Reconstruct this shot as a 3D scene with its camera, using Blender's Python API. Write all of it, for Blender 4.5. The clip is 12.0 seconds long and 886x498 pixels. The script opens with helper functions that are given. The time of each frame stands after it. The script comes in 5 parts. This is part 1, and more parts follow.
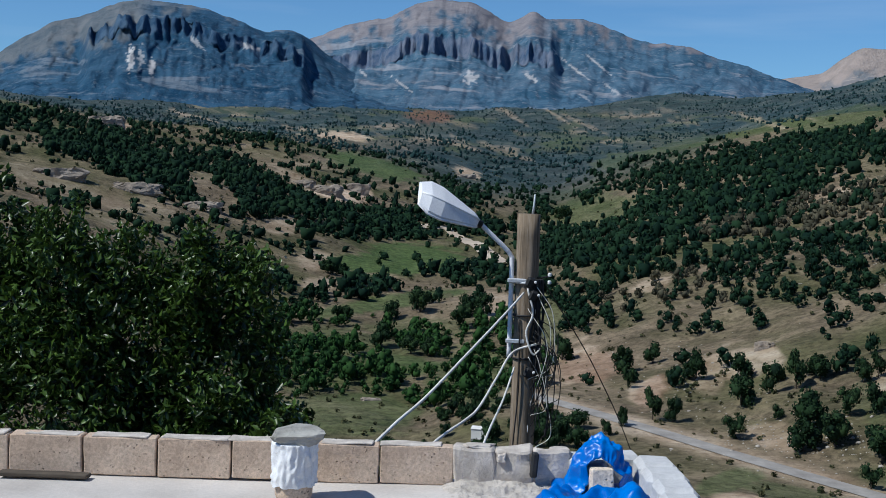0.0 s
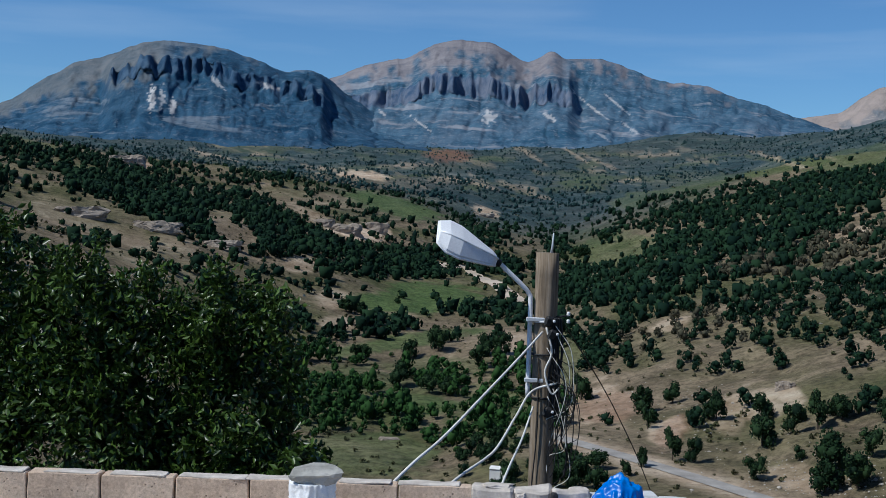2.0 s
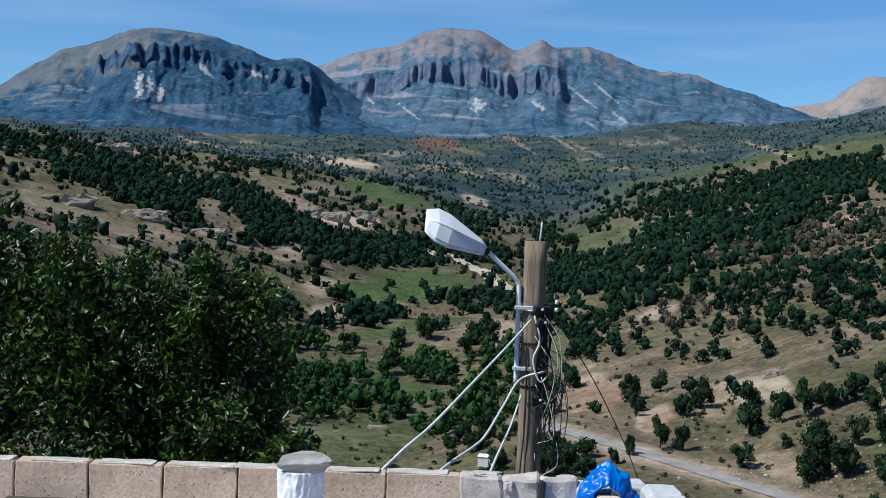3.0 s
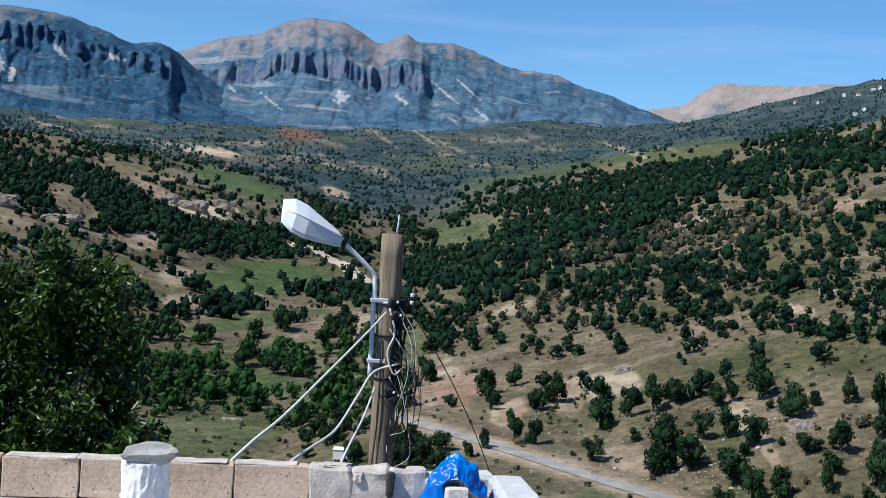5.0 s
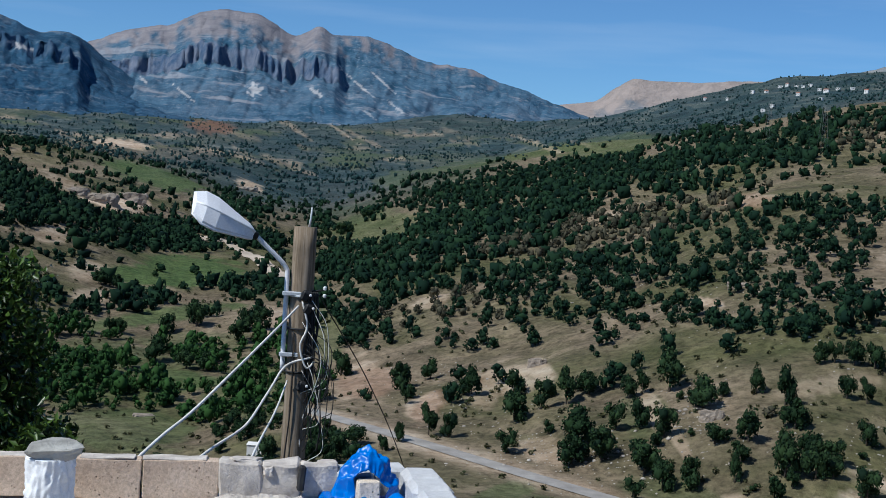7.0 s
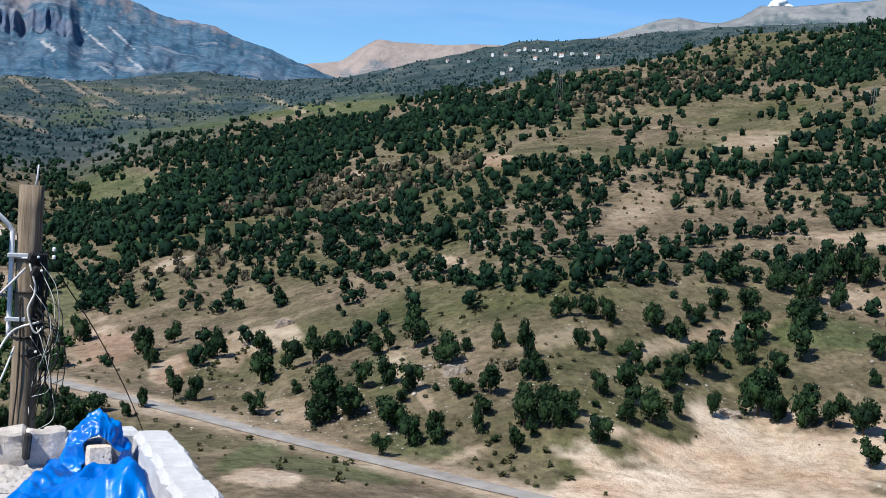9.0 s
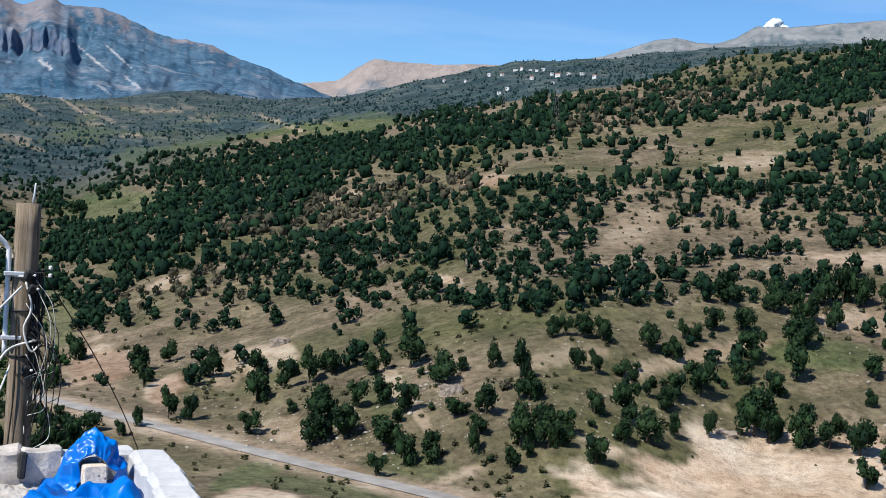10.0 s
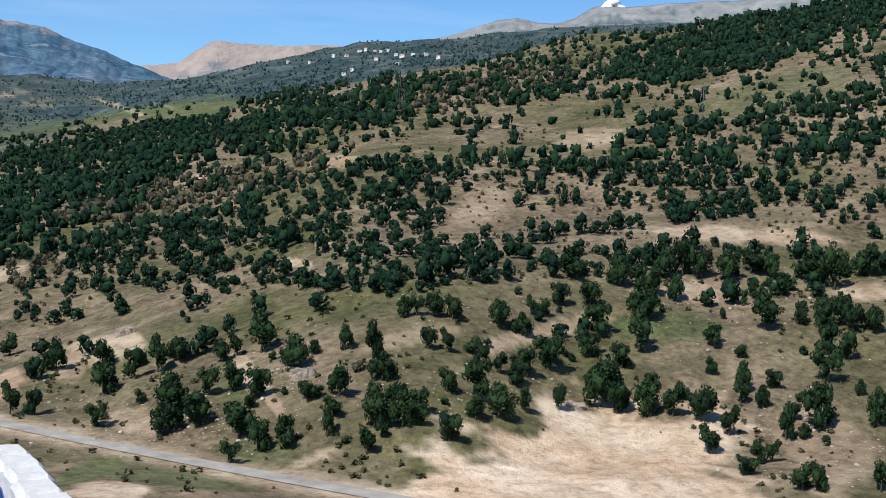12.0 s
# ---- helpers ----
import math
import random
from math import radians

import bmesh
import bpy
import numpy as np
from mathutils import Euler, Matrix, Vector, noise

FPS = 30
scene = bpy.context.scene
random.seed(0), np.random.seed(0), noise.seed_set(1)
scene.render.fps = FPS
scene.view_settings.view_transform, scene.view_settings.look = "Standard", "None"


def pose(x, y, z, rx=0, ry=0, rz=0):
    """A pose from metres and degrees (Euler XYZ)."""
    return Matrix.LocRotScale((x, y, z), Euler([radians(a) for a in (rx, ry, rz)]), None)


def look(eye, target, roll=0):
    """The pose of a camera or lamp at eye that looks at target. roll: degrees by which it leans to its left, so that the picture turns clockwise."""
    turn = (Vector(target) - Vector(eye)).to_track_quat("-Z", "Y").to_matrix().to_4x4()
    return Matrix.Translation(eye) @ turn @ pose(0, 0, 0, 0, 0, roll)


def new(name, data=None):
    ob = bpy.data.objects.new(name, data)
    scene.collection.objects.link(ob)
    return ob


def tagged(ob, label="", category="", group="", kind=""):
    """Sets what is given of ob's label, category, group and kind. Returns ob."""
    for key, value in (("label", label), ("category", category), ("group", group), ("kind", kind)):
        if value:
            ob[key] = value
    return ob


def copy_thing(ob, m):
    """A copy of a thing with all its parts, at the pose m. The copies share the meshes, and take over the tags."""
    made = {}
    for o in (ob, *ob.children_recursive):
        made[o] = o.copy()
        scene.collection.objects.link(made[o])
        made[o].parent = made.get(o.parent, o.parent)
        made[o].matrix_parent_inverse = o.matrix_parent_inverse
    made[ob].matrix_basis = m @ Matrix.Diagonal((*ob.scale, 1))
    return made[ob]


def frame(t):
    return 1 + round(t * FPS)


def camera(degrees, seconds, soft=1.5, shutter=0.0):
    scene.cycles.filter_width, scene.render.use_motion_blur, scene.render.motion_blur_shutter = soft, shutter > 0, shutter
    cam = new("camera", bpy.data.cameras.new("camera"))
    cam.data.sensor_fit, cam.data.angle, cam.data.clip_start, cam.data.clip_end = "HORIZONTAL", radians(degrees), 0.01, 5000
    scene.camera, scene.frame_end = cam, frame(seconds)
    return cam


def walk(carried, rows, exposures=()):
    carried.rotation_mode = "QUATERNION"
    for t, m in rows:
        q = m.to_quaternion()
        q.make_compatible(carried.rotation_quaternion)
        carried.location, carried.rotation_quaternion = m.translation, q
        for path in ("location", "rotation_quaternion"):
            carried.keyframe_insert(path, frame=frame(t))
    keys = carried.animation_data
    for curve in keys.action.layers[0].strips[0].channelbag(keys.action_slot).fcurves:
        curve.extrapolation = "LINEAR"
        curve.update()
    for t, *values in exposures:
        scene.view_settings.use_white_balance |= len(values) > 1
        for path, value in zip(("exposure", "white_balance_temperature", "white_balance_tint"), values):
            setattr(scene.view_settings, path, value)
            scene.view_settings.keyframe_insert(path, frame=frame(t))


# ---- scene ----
# ---- camera and walk ----
LENS = 40.0
EYE = 1.55
cam = camera(LENS, 12.0, soft=0.9)
# seconds, yaw to the left, pitch up, lean, sway to the right in metres
ROWS = [
    (0.0, 0.00, -3.20, 1.75, 0.000),
    (0.5, 1.54, 0.41, 1.45, 0.000),
    (1.0, 1.24, -0.52, 1.55, 0.000),
    (1.5, 1.17, -0.94, 1.71, 0.000),
    (2.0, 0.93, -1.40, 1.79, 0.000),
    (2.5, 0.87, -1.71, 1.66, 0.000),
    (3.0, 0.37, -1.93, 1.86, 0.000),
    (3.5, -3.66, -2.12, 3.03, 0.016),
    (5.5, -6.30, -1.83, 3.36, 0.028),
    (6.0, -6.30, -1.45, 3.84, 0.028),
    (6.5, -7.82, -1.30, 3.98, 0.034),
    (7.0, -10.23, -2.01, 3.49, 0.046),
    (7.5, -15.68, -2.53, 3.10, 0.070),
    (9.5, -22.37, -3.11, 3.55, 0.100),
    (10.0, -22.35, -2.24, 3.67, 0.095),
    (10.5, -27.12, -1.82, 3.31, 0.035),
    (11.0, -31.76, -2.49, 3.32, 0.020),
    (11.5, -30.48, -2.13, 2.85, 0.025),
    (12.0, -29.49, -2.74, 2.51, 0.030),
]


def held(yaw, pitch, lean, sway):
    """A phone held in the hand, turning on the spot with a slight sway."""
    a = radians(yaw)
    ahead = Vector((-math.sin(a) * math.cos(radians(pitch)), math.cos(a) * math.cos(radians(pitch)), math.sin(radians(pitch))))
    eye = Vector((sway, -0.0005 * abs(yaw), EYE - 0.0012 * abs(yaw)))
    return look(eye, eye + ahead, lean)


walk(cam, [(t, held(yaw, pitch, lean, sway)) for t, yaw, pitch, lean, sway in ROWS],
     exposures=[(0.0, -0.21, 5800, 6), (0.5, -0.30, 5750, 6), (1.0, -0.30, 5750, 6), (2.5, -0.19, 5750, 6), (3.0, 0.03, 5800, 6), (3.5, 0.22, 5850, 7), (5.5, 0.22, 5850, 7), (6.0, 0.14, 5850, 7), (6.5, -0.10, 5800, 6), (7.0, -0.12, 5800, 6), (7.5, 0.13, 5950, 8), (9.5, 0.34, 6100, 9), (12.0, 0.34, 6200, 9)])

# ---- world, sun ----
SUN_BEARING, SUN_HEIGHT = -112.0, 52.0
world = bpy.data.worlds.new("world")
scene.world = world
world.use_nodes = True
wn, wl = world.node_tree.nodes, world.node_tree.links
sky = wn.new("ShaderNodeTexSky")
sky.sky_type = "NISHITA"
sky.sun_disc = False
sky.sun_elevation = radians(SUN_HEIGHT)
sky.sun_rotation = radians(SUN_BEARING % 360)
sky.altitude = 1200
sky.air_density, sky.dust_density, sky.ozone_density = 1.0, 0.2, 3.0
# clear deep blue air, with thin streaks of high cloud
way = wn.new("ShaderNodeTexCoord").outputs["Generated"]
flat = wn.new("ShaderNodeMapping")
flat.inputs["Scale"].default_value = (2.2, 2.2, 22.0)
wl.new(way, flat.inputs["Vector"])
streak = wn.new("ShaderNodeTexNoise")
streak.inputs["Scale"].default_value, streak.inputs["Detail"].default_value = 1.6, 6.0
wl.new(flat.outputs[0], streak.inputs["Vector"])
thin_cloud = wn.new("ShaderNodeMapRange")
thin_cloud.inputs["From Min"].default_value, thin_cloud.inputs["From Max"].default_value = 0.50, 0.80
thin_cloud.inputs["To Max"].default_value = 0.17
wl.new(streak.outputs["Fac"], thin_cloud.inputs["Value"])
deep = wn.new("ShaderNodeMix")
deep.data_type, deep.blend_type = "RGBA", "MULTIPLY"
deep.inputs[0].default_value = 1.0
deep.inputs[7].default_value = (0.66, 0.88, 1.06, 1)
wl.new(sky.outputs[0], deep.inputs[6])
veil = wn.new("ShaderNodeMix")
veil.data_type = "RGBA"
veil.inputs[7].default_value = (7.5, 8.2, 9.0, 1)
wl.new(thin_cloud.outputs[0], veil.inputs[0])
wl.new(deep.outputs[2], veil.inputs[6])
wl.new(veil.outputs[2], wn["Background"].inputs[0])
wn["Background"].inputs[1].default_value = 0.10

lamp = bpy.data.lights.new("sun", "SUN")
lamp.energy, lamp.angle, lamp.color = 5.0, radians(0.53), (1.0, 0.94, 0.85)
sun = new("sun", lamp)
sb, sh = radians(SUN_BEARING), radians(SUN_HEIGHT)
to_sun = Vector((math.sin(sb) * math.cos(sh), math.cos(sb) * math.cos(sh), math.sin(sh)))
sun.matrix_world = look(to_sun * 50, (0, 0, 0))


# ---- materials ----
def material(name, rough=0.8, metal=0.0, spec=0.3):
    m = bpy.data.materials.new(name)
    m.use_nodes = True
    b = m.node_tree.nodes["Principled BSDF"]
    b.inputs["Roughness"].default_value = rough
    b.inputs["Metallic"].default_value = metal
    b.inputs["Specular IOR Level"].default_value = spec
    return m, m.node_tree.nodes, m.node_tree.links, b


def noise_node(nodes, links, vec, scale, detail=4.0, rough=0.55, distort=0.0):
    n = nodes.new("ShaderNodeTexNoise")
    n.inputs["Scale"].default_value = scale
    n.inputs["Detail"].default_value = detail
    n.inputs["Roughness"].default_value = rough
    n.inputs["Distortion"].default_value = distort
    if vec is not None:
        links.new(vec, n.inputs["Vector"])
    return n.outputs["Fac"]


def ramp(nodes, links, fac, *stops):
    r = nodes.new("ShaderNodeValToRGB")
    e = r.color_ramp.elements
    while len(e) < len(stops):
        e.new(0.5)
    for el, (p, c) in zip(e, stops):
        el.position = p
        el.color = (*c, 1) if len(c) == 3 else c
    links.new(fac, r.inputs["Fac"])
    return r.outputs["Color"]


def mix(nodes, links, fac, a, b, blend="MIX"):
    n = nodes.new("ShaderNodeMix")
    n.data_type, n.blend_type = "RGBA", blend
    for sock, v in ((n.inputs[0], fac), (n.inputs[6], a), (n.inputs[7], b)):
        if isinstance(v, (int, float)):
            sock.default_value = v
        elif isinstance(v, tuple):
            sock.default_value = (*v, 1)
        else:
            links.new(v, sock)
    return n.outputs[2]


def bump(nodes, links, b, height, strength=0.3, distance=0.02):
    n = nodes.new("ShaderNodeBump")
    n.inputs["Strength"].default_value = strength
    n.inputs["Distance"].default_value = distance
    links.new(height, n.inputs["Height"])
    links.new(n.outputs[0], b.inputs["Normal"])


def coords(nodes):
    return nodes.new("ShaderNodeTexCoord").outputs["Object"]


def place_of(nodes):
    return nodes.new("ShaderNodeNewGeometry").outputs["Position"]


def simple(name, dark, light, scale=8.0, rough=0.8, metal=0.0, spec=0.3, bumps=0.25, depth=0.01, fine=60.0, speck=0.35):
    """Two-scale mottled surface with fine relief."""
    m, n, l, b = material(name, rough, metal, spec)
    c = coords(n)
    big = noise_node(n, l, c, scale, 5)
    small = noise_node(n, l, c, fine, 6, 0.7)
    col = ramp(n, l, big, (0.3, dark), (0.7, light))
    grain = ramp(n, l, small, (0.3, (0.55,) * 3), (0.65, (1.0,) * 3))
    l.new(mix(n, l, speck, col, mix(n, l, 1.0, col, grain, "MULTIPLY")), b.inputs["Base Color"])
    bump(n, l, b, small, bumps, depth)
    return m


def pitted(name, dark, light):
    """Coarse pumice concrete: grainy, with pores and crumbs."""
    m, n, l, b = material(name, 0.95, 0, 0.15)
    c = coords(n)
    big = noise_node(n, l, c, 4, 5)
    small = noise_node(n, l, c, 70, 6, 0.7)
    v = n.new("ShaderNodeTexVoronoi")
    v.inputs["Scale"].default_value = 42.0
    l.new(c, v.inputs["Vector"])
    pore = ramp(n, l, v.outputs["Distance"], (0.08, (0.0,) * 3), (0.26, (1.0,) * 3))
    some = ramp(n, l, noise_node(n, l, c, 17, 2), (0.50, (1.0,) * 3), (0.58, (0.0,) * 3))
    hole = mix(n, l, 1.0, pore, some, "LIGHTEN")
    col = ramp(n, l, big, (0.3, dark), (0.7, light))
    col = mix(n, l, 1.0, col, ramp(n, l, small, (0.3, (0.62,) * 3), (0.65, (1.08,) * 3)), "MULTIPLY")
    col = mix(n, l, 0.8, col, mix(n, l, 1.0, col, hole, "MULTIPLY"))
    l.new(col, b.inputs["Base Color"])
    bump(n, l, b, mix(n, l, 0.5, small, hole), 0.8, 0.012)
    return m


def wood(name, dark, mid_tone, light):
    """Weathered timber: long upright grain, drying cracks and stains."""
    m, n, l, b = material(name, 0.9, 0, 0.15)
    c = coords(n)
    grain_map = n.new("ShaderNodeMapping")
    grain_map.inputs["Scale"].default_value = (1.0, 1.0, 0.045)
    l.new(c, grain_map.inputs["Vector"])
    grain = noise_node(n, l, grain_map.outputs[0], 42, 6, 0.7, 0.2)
    crack = noise_node(n, l, grain_map.outputs[0], 16, 3, 0.5, 0.3)
    stain = noise_node(n, l, c, 2.2, 5, 0.65)
    col = ramp(n, l, grain, (0.3, dark), (0.5, mid_tone), (0.7, light))
    col = mix(n, l, ramp(n, l, crack, (0.30, (1,) * 3), (0.38, (0,) * 3)), col, tuple(0.3 * v for v in dark))
    col = mix(n, l, 1.0, col, ramp(n, l, stain, (0.3, (0.6, 0.58, 0.55)), (0.65, (1.1, 1.05, 1.0))), "MULTIPLY")
    l.new(col, b.inputs["Base Color"])
    bump(n, l, b, mix(n, l, 0.5, grain, crack), 0.7, 0.012)
    return m


def ground_material():
    m, n, l, b = material("hill_ground", 0.95, 0, 0.1)
    p = place_of(n)
    at = n.new("ShaderNodeAttribute")
    at.attribute_name = "cover"
    sep = n.new("ShaderNodeSeparateColor")
    l.new(at.outputs["Color"], sep.inputs[0])
    big = noise_node(n, l, p, 0.012, 5, 0.6, 0.6)
    mid = noise_node(n, l, p, 0.06, 6, 0.65, 0.4)
    fine = noise_node(n, l, p, 0.5, 6, 0.75)
    dry = ramp(n, l, mid, (0.28, (0.085, 0.07, 0.045)), (0.5, (0.19, 0.148, 0.098)), (0.72, (0.30, 0.235, 0.16)))
    olive = ramp(n, l, mid, (0.3, (0.06, 0.066, 0.028)), (0.7, (0.14, 0.13, 0.062)))
    base = mix(n, l, ramp(n, l, big, (0.43, (0, 0, 0)), (0.61, (1, 1, 1))), dry, olive)
    green = ramp(n, l, mid, (0.3, (0.06, 0.098, 0.032)), (0.7, (0.105, 0.142, 0.052)))
    base = mix(n, l, sep.outputs[0], base, green)
    # far land: blue distance haze is worked into this cover's colours
    hazy_scrub = ramp(n, l, noise_node(n, l, p, 0.02, 7, 0.7, 0.5), (0.36, (0.010, 0.034, 0.046)), (0.50, (0.028, 0.062, 0.074)), (0.60, (0.075, 0.105, 0.105)), (0.74, (0.23, 0.225, 0.205)))
    base = mix(n, l, sep.outputs[2], base, hazy_scrub)
    tuft = noise_node(n, l, p, 0.22, 7, 0.8, 0.3)
    grain = ramp(n, l, fine, (0.34, (0.42,) * 3), (0.55, (1.0,) * 3), (0.68, (1.1,) * 3), (0.76, (1.9, 1.85, 1.8)))
    patchy = ramp(n, l, tuft, (0.36, (0.52, 0.55, 0.47)), (0.52, (1.0,) * 3), (0.7, (1.25, 1.2, 1.15)))
    base = mix(n, l, 0.8, base, mix(n, l, 1.0, base, patchy, "MULTIPLY"))
    base = mix(n, l, 1.0, base, grain, "MULTIPLY")
    wash = n.new("ShaderNodeMapping")
    wash.inputs["Scale"].default_value = (1.0, 1.0, 0.12)
    l.new(p, wash.inputs["Vector"])
    rill = noise_node(n, l, wash.outputs[0], 0.35, 6, 0.7, 0.6)
    bare = ramp(n, l, mid, (0.32, (0.36, 0.245, 0.155)), (0.5, (0.53, 0.40, 0.285)), (0.68, (0.66, 0.55, 0.43)))
    bare = mix(n, l, 1.0, bare, ramp(n, l, rill, (0.34, (0.66, 0.62, 0.58)), (0.5, (1.0,) * 3), (0.7, (1.12,) * 3)), "MULTIPLY")
    crumb = ramp(n, l, fine, (0.30, (0.62, 0.58, 0.55)), (0.46, (1.0,) * 3), (0.75, (1.12,) * 3))
    base = mix(n, l, sep.outputs[1], base, mix(n, l, 1.0, bare, crumb, "MULTIPLY"))
    soil = ramp(n, l, mid, (0.3, (0.17, 0.075, 0.045)), (0.7, (0.27, 0.135, 0.085)))
    base = mix(n, l, at.outputs["Alpha"], base, mix(n, l, 1.0, soil, grain, "MULTIPLY"))
    l.new(base, b.inputs["Base Color"])
    bump(n, l, b, fine, 0.8, 0.9)
    return m


def mountain_material(name, slope, cliff, cap, pale):
    """Rock and scrub of a massif: pairs of dark and light for the slopes, the cliffs and the bare top, and the scree.
    Blues given here hold distance haze.
    """
    m, n, l, b = material(name, 0.95, 0, 0.1)
    p = place_of(n)
    big = noise_node(n, l, p, 0.0035, 6, 0.6, 0.8)
    mid = noise_node(n, l, p, 0.013, 8, 0.72, 0.4)
    fine = noise_node(n, l, p, 0.05, 6, 0.75, 0.2)
    upright = n.new("ShaderNodeMapping")
    upright.inputs["Scale"].default_value = (1.0, 1.0, 0.16)
    l.new(p, upright.inputs["Vector"])
    streak = noise_node(n, l, upright.outputs[0], 0.022, 6, 0.7, 0.3)
    fall = n.new("ShaderNodeMapping")
    fall.inputs["Rotation"].default_value = (0, radians(32), 0)
    fall.inputs["Scale"].default_value = (0.16, 0.2, 1.0)
    l.new(p, fall.inputs["Vector"])
    scree = noise_node(n, l, fall.outputs[0], 0.026, 7, 0.66, 0.5)
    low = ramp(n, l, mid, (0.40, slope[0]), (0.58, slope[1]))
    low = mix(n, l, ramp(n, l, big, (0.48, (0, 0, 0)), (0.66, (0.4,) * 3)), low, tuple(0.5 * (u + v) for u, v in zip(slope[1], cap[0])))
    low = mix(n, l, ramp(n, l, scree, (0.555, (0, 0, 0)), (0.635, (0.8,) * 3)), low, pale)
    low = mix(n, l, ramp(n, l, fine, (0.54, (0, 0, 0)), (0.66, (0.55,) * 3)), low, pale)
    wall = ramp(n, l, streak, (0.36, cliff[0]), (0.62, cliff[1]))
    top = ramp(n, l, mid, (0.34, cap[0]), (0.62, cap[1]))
    at = n.new("ShaderNodeAttribute")
    at.attribute_name = "rock"
    sep = n.new("ShaderNodeSeparateColor")
    l.new(at.outputs["Color"], sep.inputs[0])
    base = mix(n, l, sep.outputs[1], low, top)
    base = mix(n, l, sep.outputs[2], base, wall)
    base = mix(n, l, sep.outputs[0], base, ramp(n, l, mid, (0.3, (0.34, 0.33, 0.33)), (0.65, (0.56, 0.54, 0.52))))
    l.new(base, b.inputs["Base Color"])
    bump(n, l, b, mix(n, l, 0.4, mid, streak), 0.85, 24.0)
    return m


def leaf_material(name, dark, light, rough=0.5, trans=0.25, spec=0.4):
    m, n, l, b = material(name, rough, 0, spec)
    g = n.new("ShaderNodeNewGeometry")
    col = ramp(n, l, g.outputs["Random Per Island"], (0.0, dark), (1.0, light))
    oi = n.new("ShaderNodeObjectInfo")
    tint = ramp(n, l, oi.outputs["Random"], (0.0, (0.75, 0.8, 0.75)), (1.0, (1.25, 1.15, 1.05)))
    col = mix(n, l, 1.0, col, tint, "MULTIPLY")
    l.new(col, b.inputs["Base Color"])
    b.inputs["Subsurface Weight"].default_value = 0.0
    if trans:
        t = n.new("ShaderNodeBsdfTranslucent")
        l.new(col, t.inputs["Color"])
        ms = n.new("ShaderNodeMixShader")
        ms.inputs[0].default_value = trans
        l.new(b.outputs[0], ms.inputs[1])
        l.new(t.outputs[0], ms.inputs[2])
        l.new(ms.outputs[0], n["Material Output"].inputs["Surface"])
    return m


GROUND = ground_material()
# distance haze is baked into the blues of the first two massifs
MOUNT_L = mountain_material("near_massif_hazy_rock", ((0.009, 0.042, 0.084), (0.034, 0.088, 0.15)), ((0.012, 0.046, 0.10), (0.07, 0.115, 0.175)), ((0.072, 0.10, 0.125), (0.15, 0.16, 0.17)), (0.16, 0.19, 0.225))
MOUNT_C = mountain_material("high_massif_hazy_rock", ((0.024, 0.072, 0.122), (0.075, 0.140, 0.205)), ((0.045, 0.085, 0.15), (0.15, 0.172, 0.225)), ((0.145, 0.142, 0.162), (0.250, 0.230, 0.235)), (0.26, 0.27, 0.295))
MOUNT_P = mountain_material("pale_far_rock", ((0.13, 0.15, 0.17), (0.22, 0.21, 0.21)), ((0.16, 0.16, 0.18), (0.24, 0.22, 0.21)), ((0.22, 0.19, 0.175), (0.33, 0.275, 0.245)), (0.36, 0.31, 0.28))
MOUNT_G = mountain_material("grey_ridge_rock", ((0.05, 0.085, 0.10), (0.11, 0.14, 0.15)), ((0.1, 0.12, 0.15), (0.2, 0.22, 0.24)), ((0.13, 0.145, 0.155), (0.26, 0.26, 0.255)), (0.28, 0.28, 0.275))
LEAF = leaf_material("near_leaf", (0.002, 0.010, 0.002), (0.075, 0.14, 0.024), 0.36, 0.2, 0.35)
OAK = leaf_material("oak_leaf", (0.007, 0.019, 0.012), (0.030, 0.060, 0.024), 0.8, 0.12, 0.08)
WOODS = leaf_material("woods_leaf", (0.005, 0.017, 0.013), (0.020, 0.046, 0.022), 0.85, 0.0, 0.06)
# distant trees: haze is mixed into the leaf green as blue
FARWOODS = leaf_material("hazy_juniper_leaf", (0.012, 0.036, 0.042), (0.036, 0.072, 0.074), 0.85, 0.0, 0.06)
DRYLEAF = leaf_material("dry_leaf", (0.026, 0.030, 0.022), (0.080, 0.078, 0.056), 0.9, 0.0, 0.05)
LUSH = leaf_material("valley_leaf", (0.010, 0.030, 0.010), (0.040, 0.092, 0.024), 0.8, 0.0, 0.08)
BARK = simple("bark", (0.05, 0.04, 0.03), (0.13, 0.105, 0.08), 4, 0.95)
POLE = wood("weathered_pole_wood", (0.10, 0.078, 0.055), (0.25, 0.20, 0.145), (0.36, 0.32, 0.27))
BLOCK = pitted("pumice_block", (0.52, 0.385, 0.28), (0.71, 0.56, 0.43))
MORTAR = simple("mortar", (0.42, 0.365, 0.31), (0.70, 0.63, 0.555), 11, 0.95, bumps=0.7, depth=0.012)
WHITEWASH = simple("whitewashed_block", (0.46, 0.455, 0.45), (0.68, 0.67, 0.66), 5, 0.9, bumps=0.6, depth=0.01)
SPILL = simple("rough_mortar", (0.46, 0.415, 0.365), (0.66, 0.60, 0.535), 7, 0.95, bumps=0.9, depth=0.02, fine=35, speck=0.6)
SLAB = simple("roof_concrete", (0.44, 0.40, 0.36), (0.66, 0.61, 0.56), 1.6, 0.9, bumps=0.3)
DARK = simple("dark_rubber", (0.012, 0.012, 0.013), (0.03, 0.03, 0.03), 10, 0.6)
STEEL = simple("galvanised_steel", (0.50, 0.52, 0.54), (0.68, 0.70, 0.72), 8, 0.5, 0.15)
